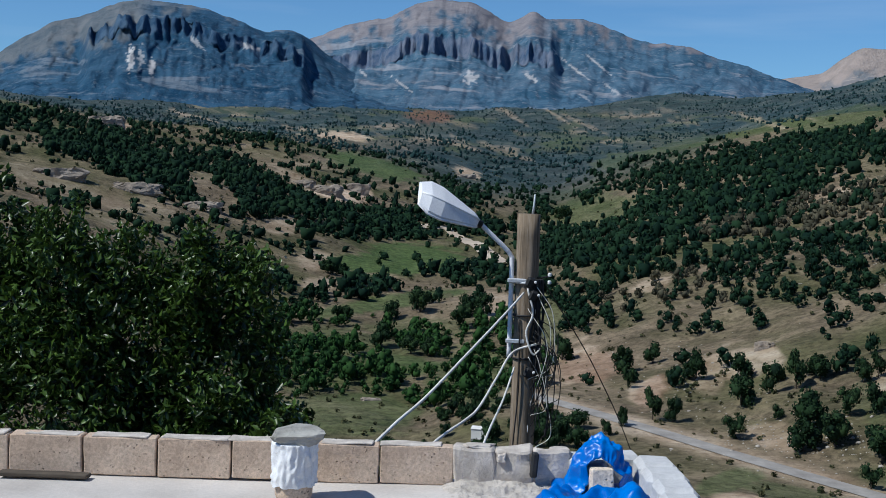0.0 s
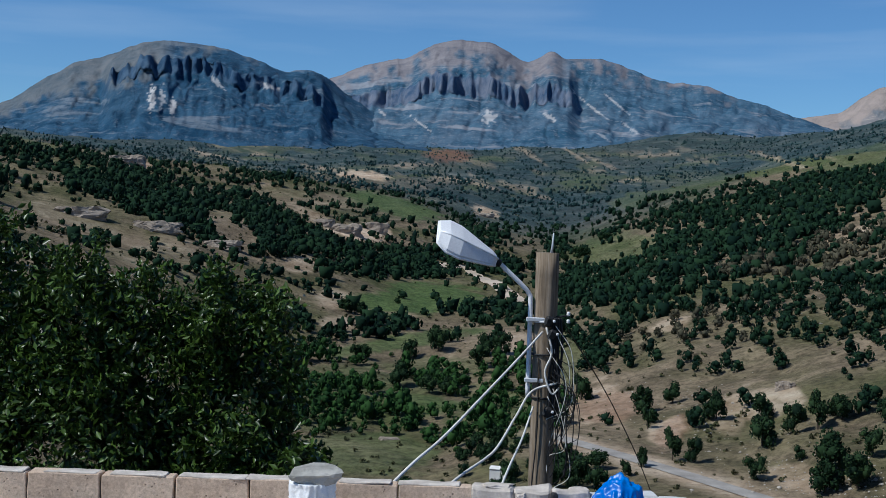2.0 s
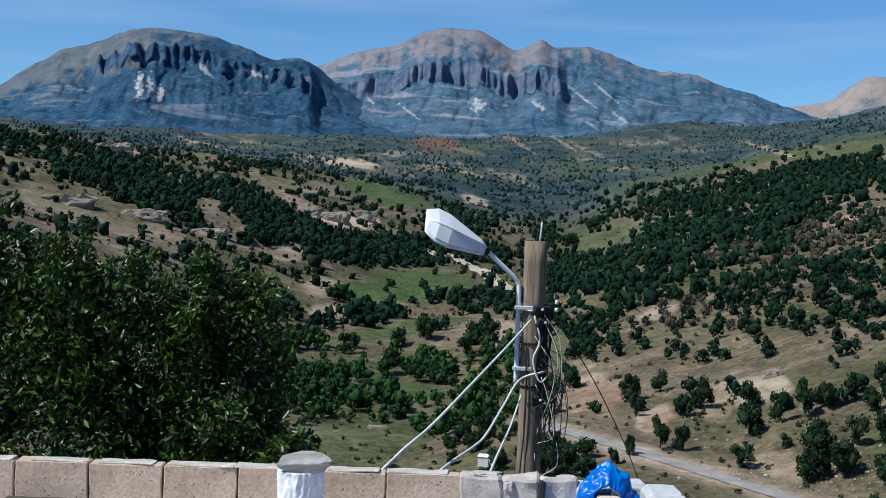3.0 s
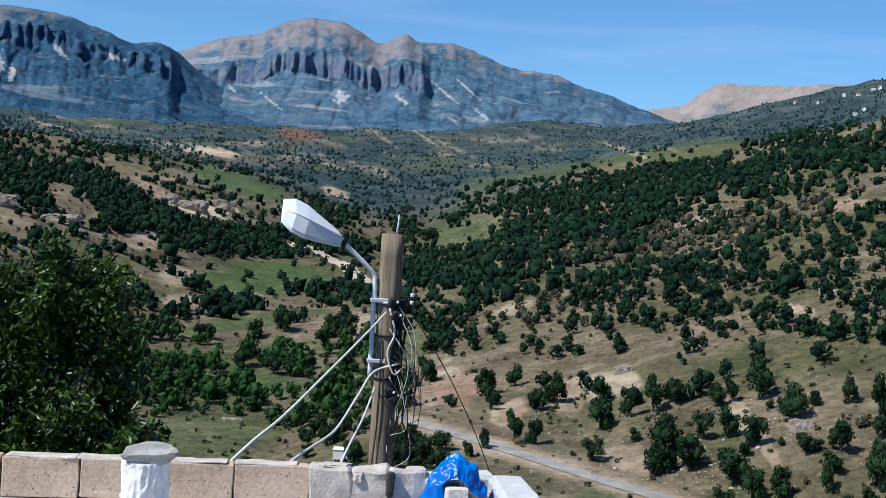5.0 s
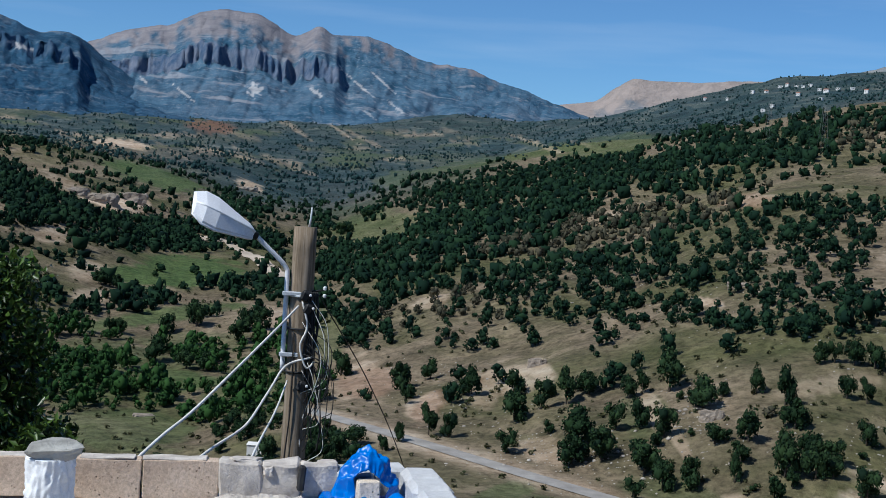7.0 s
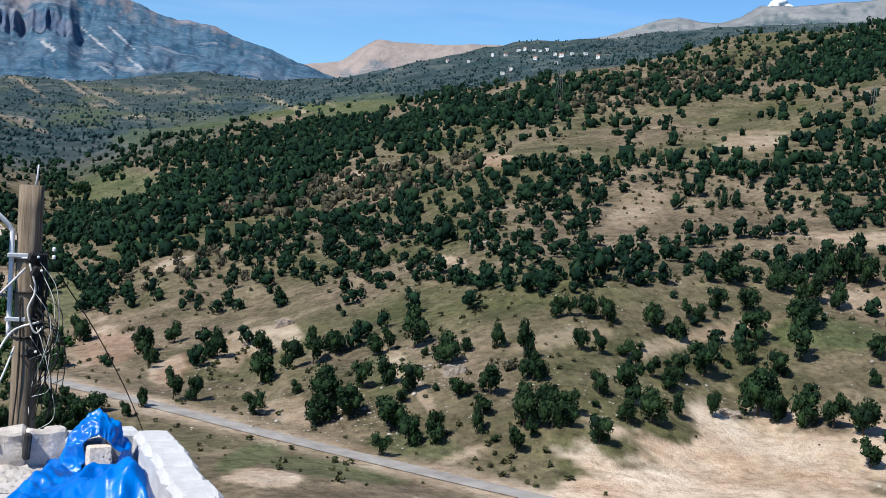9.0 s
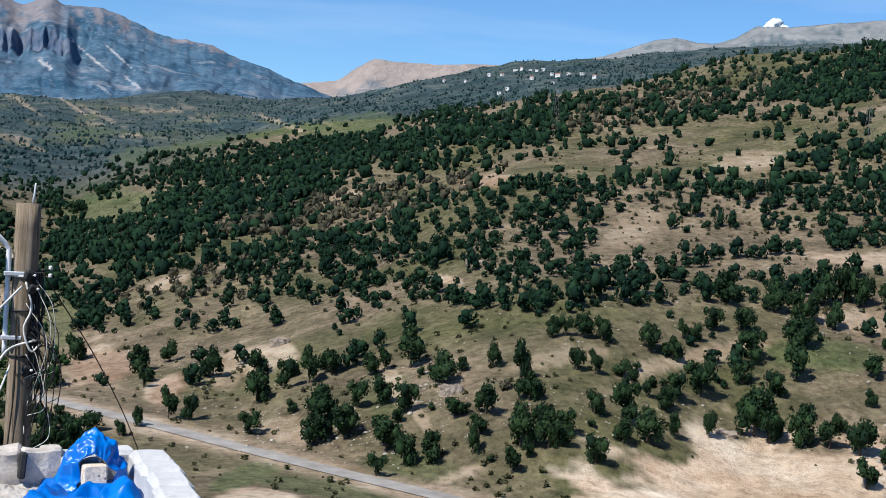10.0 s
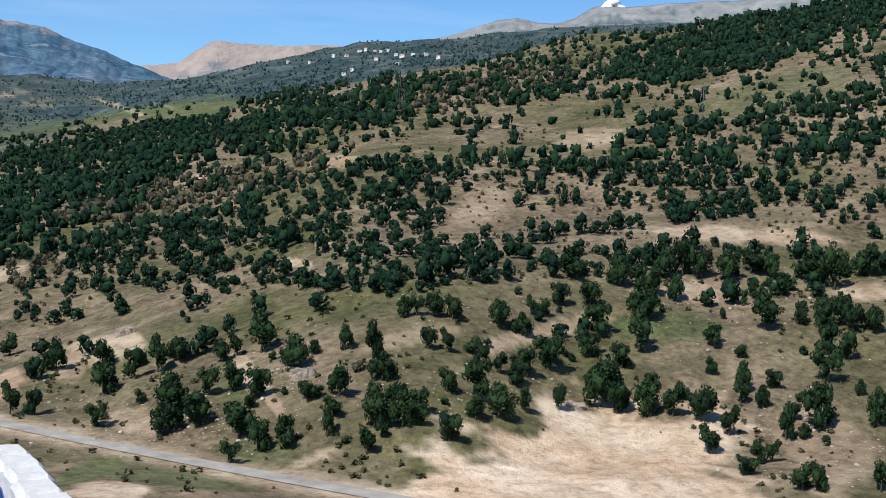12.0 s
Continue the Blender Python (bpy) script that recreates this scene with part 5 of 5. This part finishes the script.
# open ground with hardly a tree: bearing, rise, half widths, tilt, strength
OPEN = ((41.2, -7.35, 3.14, 1.7, 7, 1), (41, -4.24, 1.83, 0.79, -3, 1), (42.9, -1.49, 5.24, 0.42, 0, 0.9), (36.1, -14.41, 8.65, 4.32, -3, 1), (29.4, -14.53, 4.98, 1.31, -16, 1), (35.8, 2.59, 1.83, 0.58, -8, 0.8), (31.2, -0.91, 1.57, 0.92, -33, 0.6), (27.7, -13.06, 1.57, 1.05, -3, 1), (24.8, -7.15, 1.57, 0.47, -3, 0.6), (7.1, -8.19, 1.57, 1.05, -3, 0.9), (14, -12.09, 6.55, 1.31, 9, 1), (13.5, -7.93, 1.57, 0.66, -3, 0.8), (-0.4, -2.26, 1.18, 0.18, 6, 1), (1.7, -3.07, 1.7, 0.24, 26, 1), (-10.9, -0.77, 1.44, 0.66, 33, 0.9), (-7.9, 0.82, 2.36, 0.42, 6, 0.6))


def scatter(count, seed):
    """Spread trees over all that is seen of the slopes; returns places and widths."""
    rng = np.random.default_rng(seed)
    b = rng.uniform(-23, 52, count)
    e = rng.uniform(-13.5, 9.5, count)
    bins = np.arange(-23.25, 52.5, 0.3)
    lands = np.stack([land(np.full(SCAN.shape, q), SCAN) for q in bins])
    rise = np.maximum.accumulate(np.degrees(np.arctan2(lands - EYE, SCAN)), axis=1)
    row = np.clip(((b - bins[0]) / 0.3 + 0.5).astype(int), 0, len(bins) - 1)
    k = np.array([np.searchsorted(rise[i], q) for i, q in zip(row, e)])
    ok = (k > 4) & (k < len(SCAN) - 1)
    b, e, k = b[ok], e[ok], k[ok]
    r = SCAN[k] * rng.uniform(0.995, 1.005, len(k))
    x, y = r * np.sin(np.radians(b)), r * np.cos(np.radians(b))
    wob = fractal(x / 45, y / 45, 4, 77)
    clump = fractal(x / 22, y / 22, 3, 55)
    share = np.clip((clump * 0.6 + wob * 0.4 - 0.46) * 2.6, 0.05, 0.55)
    share = np.maximum(share, np.where(r > 1150, np.clip((fractal(x / 170, y / 170, 3, 91) - 0.52) * 5, 0.03, 0.6), 0))
    dry = patches(DRYWOOD, b, e, wob, 1.3)
    share = np.maximum(share, np.maximum(patches(DENSE, b, e, wob, 1.3), dry))
    share = share * (1 - 0.96 * np.clip(patches([q for q in FIELDS if q[2] < 6 and q[3] < 1.2], b, e, wob) * 2.2, 0, 1)) * (1 - 0.94 * np.clip(patches(BARE, b, e, wob) * 1.6, 0, 1))
    share = share * (1 - 0.92 * np.clip(patches(OPEN, b, e, wob) * 1.2, 0, 1))
    share = share * np.where(road_gap(x, y) < 9, 0, 1)
    share = share * np.where((e < -5.0) & (b > 7), 0.3, 1.0)
    share = share * np.clip((r - 120) / 60, 0, 1)
    want = np.clip(0.45 + (r - 300) / 500, 0.45, 1.6) * share * np.clip((r / 1000) ** 1.6, 0.01, 1.6)
    ok = rng.uniform(0, 1, len(r)) < want
    x, y, r, b = x[ok], y[ok], r[ok], b[ok]
    brown = rng.uniform(0, 1, len(r)) < np.minimum(0.8, dry[ok])
    z = land(b, r)
    w = (1.7 + 3.4 * rng.uniform(0, 1, len(r)) ** 1.5) * np.where(r > 1080, 0.8, 1.0)
    return x, y, z, np.where(brown, 0.75, 1.0) * w, r, brown, rng


def thin(x, y, w, gap):
    """Drop trees that stand in one another."""
    cells, keep = {}, np.zeros(len(x), bool)
    for px, py, pw in planted:
        cells.setdefault((int(px // 8), int(py // 8)), []).append((px, py, pw))
    for n in range(len(x)):
        c = (int(x[n] // 8), int(y[n] // 8))
        near = [q for i in (-1, 0, 1) for j in (-1, 0, 1) for q in cells.get((c[0] + i, c[1] + j), ())]
        if all((q[0] - x[n]) ** 2 + (q[1] - y[n]) ** 2 > (gap * (q[2] + w[n]) / 2) ** 2 for q in near):
            keep[n] = True
            cells.setdefault(c, []).append((x[n], y[n], w[n]))
    return keep


def build_woods():
    x, y, z, w, r, brown, rng = scatter(190000, 9)
    keep = thin(x, y, w, 0.55)
    x, y, z, w, r, brown = x[keep], y[keep], z[keep], w[keep], r[keep], brown[keep]
    order = np.argsort(r + 5000 * brown)
    singles = order[:120]
    for n in singles:
        plant_oak(Vector((x[n], y[n], z[n])), w[n], rng)
    rest = order[120:]
    forms = []
    for s in range(10):
        vs, fs, m = [], [], 0
        for k in range(3):
            v, f = lumpy(ICO1, s * 4 + k, 0.5)
            c = np.array([rng.uniform(-0.22, 0.22), rng.uniform(-0.22, 0.22), 0.38 + 0.16 * k + rng.uniform(-0.06, 0.06)])
            vs.append(v * np.array([0.28, 0.28, 0.24]) * rng.uniform(0.8, 1.1) + c)
            fs.append(f + m)
            m += len(v)
        p = shell_points(75, (0, 0, 0.52), (0.47, 0.47, 0.40), rng, 0.7)
        v, f = leaf_cards(p, 0.18, rng, 0.2, 0.8)
        vs.append(v)
        fs.append(f + m)
        forms.append((np.concatenate(vs), np.concatenate(fs)))
    small = []
    for s in range(8):
        v, f = lumpy(ICO1, 60 + s, 0.9)
        v = v * np.array([0.44, 0.44, 0.5]) * rng.uniform(0.8, 1.15, 3) + np.array([rng.uniform(-0.08, 0.08), 0, 0.44])
        p = shell_points(18, (0, 0, 0.45), (0.5, 0.5, 0.46), rng, 0.85)
        v2, f2 = leaf_cards(p, 0.36, rng, 0.2, 0.7)
        small.append((np.concatenate([v, v2]), np.concatenate([f, f2 + len(v)])))
    bearing, rise = np.degrees(np.arctan2(x, y)), np.degrees(np.arctan2(z - EYE, r))
    valley = (bearing < 5.5) & (rise < -6.3)
    for name, chosen, mat, label in (("hill_woods", [n for n in rest if not valley[n] and not brown[n] and r[n] < 1080], WOODS, "scattered dark oak woods on the slopes"),
                                     ("far_woods", [n for n in rest if not valley[n] and not brown[n] and r[n] >= 1080], FARWOODS, "low junipers on the far plateau, haze blue in their colour"),
                                     ("dry_woods", [n for n in rest if brown[n] and not valley[n]], DRYLEAF, "thin brown half-bare oaks on the dry slope"),
                                     ("valley_woods", [n for n in rest if valley[n]], LUSH, "lush green trees and hedges along the valley floor")):
        vs, fs, m = [], [], 0
        for n in chosen:
            pool = forms if r[n] < 430 else small
            v, f = pool[int(rng.integers(len(pool)))]
            a = rng.uniform(0, 6.28)
            ca, sa = math.cos(a), math.sin(a)
            q = np.stack([v[:, 0] * ca - v[:, 1] * sa, v[:, 0] * sa + v[:, 1] * ca, v[:, 2] * rng.uniform(0.85, 1.55)], -1) * w[n]
            vs.append(q + np.array([x[n], y[n], z[n] - 0.25]))
            fs.append(f + m)
            m += len(v)
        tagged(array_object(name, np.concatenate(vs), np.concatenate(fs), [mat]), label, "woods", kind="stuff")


build_woods()


def build_shrubs():
    """Low thorn shrubs and grass tussocks dotted over the dry slopes."""
    rng = np.random.default_rng(77)
    count = 32000
    b, e = rng.uniform(-22, 52, count), rng.uniform(-14.5, 8.5, count)
    bins = np.arange(-22.25, 52.5, 0.3)
    lands = np.stack([land(np.full(SCAN.shape, q), SCAN) for q in bins])
    rise = np.maximum.accumulate(np.degrees(np.arctan2(lands - EYE, SCAN)), axis=1)
    row = np.clip(((b - bins[0]) / 0.3 + 0.5).astype(int), 0, len(bins) - 1)
    k = np.array([np.searchsorted(rise[i], q) for i, q in zip(row, e)])
    ok = (k > 4) & (k < len(SCAN) - 1)
    b, e, k = b[ok], e[ok], k[ok]
    r = SCAN[k]
    x, y = r * np.sin(np.radians(b)), r * np.cos(np.radians(b))
    share = np.clip((fractal(x / 26, y / 26, 4, 101) - 0.38) * 2.4, 0.03, 0.8) * np.clip((r / 600) ** 1.4, 0.06, 1) * (r < 1250) * (road_gap(x, y) > 4.5)
    wob = fractal(x / 30, y / 30, 5, 21)
    share = share * (1 - 0.9 * np.clip(patches(FIELDS, b, e, wob), 0, 1)) * (1 - 0.8 * np.clip(patches(BARE, b, e, wob), 0, 1))
    ok = rng.uniform(0, 1, len(r)) < share
    x, y, r, b = x[ok], y[ok], r[ok], b[ok]
    z = land(b, r)
    forms = []
    for s in range(8):
        p = shell_points(24, (0, 0, 0.3), (0.36, 0.36, 0.28), rng, 0.2)
        forms.append(leaf_cards(p, 0.36, rng, -0.2, 0.7))
    vs, fs, m = [], [], 0
    for n in range(len(x)):
        v, f = forms[n % 8]
        a, w = rng.uniform(0, 6.28), rng.uniform(0.5, 1.7) * (1 + r[n] / 1500)
        ca, sa = math.cos(a), math.sin(a)
        vs.append(np.stack([v[:, 0] * ca - v[:, 1] * sa, v[:, 0] * sa + v[:, 1] * ca, v[:, 2]], -1) * w + np.array([x[n], y[n], z[n] - 0.1]))
        fs.append(f + m)
        m += len(v)
    tagged(array_object("shrubs", np.concatenate(vs), np.concatenate(fs), [SHRUB]), "low dark thorn shrubs dotted over dry grass", "shrubs", kind="stuff")


SHRUB = leaf_material("shrub_leaf", (0.022, 0.034, 0.016), (0.095, 0.095, 0.052), 0.85, 0.0, 0.06)
build_shrubs()


def build_cloud():
    rng = np.random.default_rng(3)
    c = np.array([4650 * math.sin(radians(36.9)), 4650 * math.cos(radians(36.9)), 4650 * math.tan(radians(8.75))])
    vs, fs, m = [], [], 0
    for k in range(9):
        v, f = lumpy(ICO2, 300 + k, 0.4)
        s = rng.uniform(9, 20)
        q = c + np.array([rng.uniform(-40, 30), rng.uniform(-20, 20), rng.uniform(-22, 10) + (14 if k % 3 == 0 else 0)])
        vs.append(v * np.array([s * 1.3, s, s * 0.9]) + q)
        fs.append(f + m)
        m += len(v)
    ob = array_object("cloud", np.concatenate(vs), np.concatenate(fs), [CLOUD], smooth=True)
    tagged(ob, "small white cloud puff behind the ridge", "cloud", kind="structure")


CLOUD = simple("white_cloud", (0.82, 0.84, 0.87), (0.9, 0.9, 0.92), 0.01, 1.0, fine=0.05, speck=0.1)
build_cloud()


# ---- loose stones on the slopes ----
STONE_FAR = simple("pale_stone", (0.24, 0.21, 0.175), (0.46, 0.42, 0.36), 0.7, 0.95)


def build_stones():
    rng = np.random.default_rng(31)
    forms = [lumpy(ICO1, 200 + k, 0.5) for k in range(6)]
    areas = ((11, -8.8, 3.0, 1.6, 260), (17, -11.2, 4.0, 1.2, 300), (22.5, -9.0, 1.6, 1.6, 160), (33, -9.6, 6, 1.2, 260), (46, -10.5, 4.5, 1.8, 420), (43, -5.2, 5, 1.5, 160), (30, -4.8, 9, 1.5, 260), (20, -3, 9, 1.5, 240), (43, -2.6, 6, 0.8, 140))
    vs, fs, m = [], [], 0
    for b, e, wb, we, count in areas:
        bb, ee = b + wb * np.clip(rng.normal(size=count) * 0.6, -1.5, 1.5), e + we * np.clip(rng.normal(size=count) * 0.6, -1.5, 1.5)
        for q, h in zip(bb, ee):
            at, r = spot(q, h)
            v, f = forms[int(rng.integers(6))]
            s = rng.uniform(0.08, 0.28) if rng.uniform() < 0.93 else rng.uniform(0.3, 0.6)
            vs.append(v * np.array([s, s * rng.uniform(0.6, 1.2), s * 0.6]) + np.array(at))
            fs.append(f + m)
            m += len(v)
    ob = array_object("scattered_stones", np.concatenate(vs), np.concatenate(fs), [STONE_FAR])
    tagged(ob, "pale loose stones strewn over the dry slopes", "stones", kind="stuff")


build_stones()


def build_outcrop(b, e, wide, tall, seed):
    at, r = spot(b, e)
    bm = bmesh.new()
    bmesh.ops.create_icosphere(bm, subdivisions=4, radius=1.0)
    for v in bm.verts:
        c = v.co.copy()
        c.x, c.z = max(-0.8, min(0.8, c.x)), max(-0.7, min(0.62, c.z))
        rib = abs(noise.noise(Vector((c.x * 4 + seed, c.y * 3, c.z * 0.7)))) * 0.35
        c += 0.25 * noise.noise_vector(c * 1.9 + Vector((seed * 2.7, 0, 0))) + 0.10 * noise.noise_vector(c * 5 + Vector((0, seed, 0)))
        c.y -= rib
        v.co = Vector((c.x * wide, c.y * wide * 0.35, c.z * tall))
    ob = part("rock_outcrop", bm, CLIFF)
    ob.matrix_world = Matrix.Translation(at) @ Matrix.Rotation(-radians(b), 4, "Z")
    tagged(ob, "pale weathered rock outcrop breaking out of the slope", "rock", "rock outcrops")


CLIFF = simple("pale_cliff", (0.22, 0.18, 0.14), (0.44, 0.37, 0.30), 0.12, 0.95, fine=1.2, bumps=0.9, depth=0.5, speck=0.7)
for n, (b, e, wide, tall) in enumerate(((-5.5, -0.85, 11, 7), (-4.1, -0.75, 9, 8), (-6.6, -0.5, 8, 5), (0.9, 0.2, 12, 4), (-17.5, -0.4, 12, 5), (-14.2, -0.9, 12, 5), (-11.2, -1.7, 10, 4), (-15.6, 2.0, 14, 8), (-3.2, -10.4, 3, 1.0),
                                        (15.0, -7.2, 2.6, 2.2), (14.2, -8.4, 2.0, 1.8), (23.2, -9.0, 2.6, 2.4), (24.0, -2.9, 3.5, 1.8), (36, -10.0, 2.4, 1.6))):
    build_outcrop(b, e, wide, tall, n * 3 + 1)


# ---- the village on the plateau, a hut in the valley, pylons ----
def build_house(at, width, depth, height, turn, red, windows=True):
    thing = empty("house", at, "small white plastered house on the far plateau", "house", "houses of the village")
    thing.matrix_world = Matrix.Translation(at) @ Matrix.Rotation(turn, 4, "Z")
    bm = bmesh.new()
    bmesh.ops.create_cube(bm, size=1.0)
    bmesh.ops.scale(bm, vec=(width, depth, height + 2), verts=bm.verts)
    bmesh.ops.translate(bm, vec=(0, 0, height / 2 - 1), verts=bm.verts)
    part("wall", bm, PLASTER, thing)
    h = 1.6 if red else 0.4
    v = [(-width * 0.55, -depth * 0.55, height), (width * 0.55, -depth * 0.55, height), (width * 0.55, depth * 0.55, height), (-width * 0.55, depth * 0.55, height),
         (-width * 0.5, 0, height + h), (width * 0.5, 0, height + h)]
    mesh_object("roof", v, [(0, 1, 5, 4), (2, 3, 4, 5), (0, 4, 3), (1, 2, 5), (3, 2, 1, 0)], ROOFRED if red else PLASTER, thing)
    for k in range(max(1, int(width / 3)) if windows else 0):
        bm = bmesh.new()
        bmesh.ops.create_cube(bm, size=1.0)
        bmesh.ops.scale(bm, vec=(1.1, 0.1, 1.3), verts=bm.verts)
        ob = part("window", bm, WINDOW, thing)
        ob.matrix_basis = pose(-width / 2 + 1.5 + 3 * k, -depth / 2 - 0.02, height * 0.55)


house_rng = random.Random(8)
for b, e, w in ((24.0, 5.95, 9), (24.6, 6.0, 10), (25.2, 6.25, 14), (25.5, 6.3, 10), (25.9, 6.3, 12), (26.2, 6.25, 9), (26.5, 6.3, 13), (26.9, 6.15, 10), (27.2, 6.1, 11), (27.7, 6.2, 9), (28.3, 6.25, 10), (24.9, 5.3, 9), (24.5, 5.1, 11),
                (26.0, 5.9, 8), (27.0, 5.7, 8), (28.9, 6.1, 9), (22.9, 5.6, 8), (21.9, 5.5, 8)):
    at, r = spot(b, e)
    if r < 1500:
        at, r = spot(b, e - 0.3)
    build_house(at, w * house_rng.uniform(0.5, 0.8), 6, house_rng.uniform(3, 5.5), -radians(b) + house_rng.uniform(-0.4, 0.4), house_rng.random() < 0.25)
at, r = spot(2.0, -12.0)
build_house(at, 2.8, 2.6, 1.8, -0.2, False, False)
for ob in scene.objects:
    if ob.name.startswith("house") and ob.parent is None and ob.location.length < 600:
        ob["label"] = "small white hut among the valley trees"


DARKSTEEL = simple("dull_steel", (0.10, 0.11, 0.11), (0.18, 0.19, 0.19), 1, 0.7)


def build_pylon(at, height):
    thing = empty("pylon", at, "grey steel lattice power pylon on the hill", "pylon", "pylons")
    w = height * 0.09
    for sx in (-1, 1):
        for sy in (-1, 1):
            bar("leg", [(sx * w, sy * w, -1), (sx * w * 0.25, sy * w * 0.25, height)], 0.05, DARKSTEEL, thing, 4)
    for k in range(6):
        z0, z1 = height * k / 6, height * (k + 1) / 6
        a, c = w * (1 - 0.75 * k / 6), w * (1 - 0.75 * (k + 1) / 6)
        bar("brace", [(-a, -a, z0), (c, -c, z1)], 0.03, DARKSTEEL, thing, 4)
        bar("brace", [(a, -a, z0), (-c, -c, z1)], 0.03, DARKSTEEL, thing, 4)
    for z in (0.78, 0.9):
        bar("crossarm", [(-w * 1.6, 0, height * z), (w * 1.6, 0, height * z)], 0.05, DARKSTEEL, thing, 4)


for b, e, h in ((24.8, 3.4, 22), (27.2, 3.3, 22), (41.2, 3.2, 18)):
    at, r = spot(b, e)
    build_pylon(at, h)

track = [spot(b, e)[0] for b, e in ((-1.3, -2.2), (-0.4, -2.3), (0.5, -2.45), (1.3, -2.9), (2.2, -3.4), (3.1, -3.9))]
strip("road_track", [(p.x, p.y) for p in track], 9.0, TRACK, "pale dirt road winding through the valley", "road", 0.5)
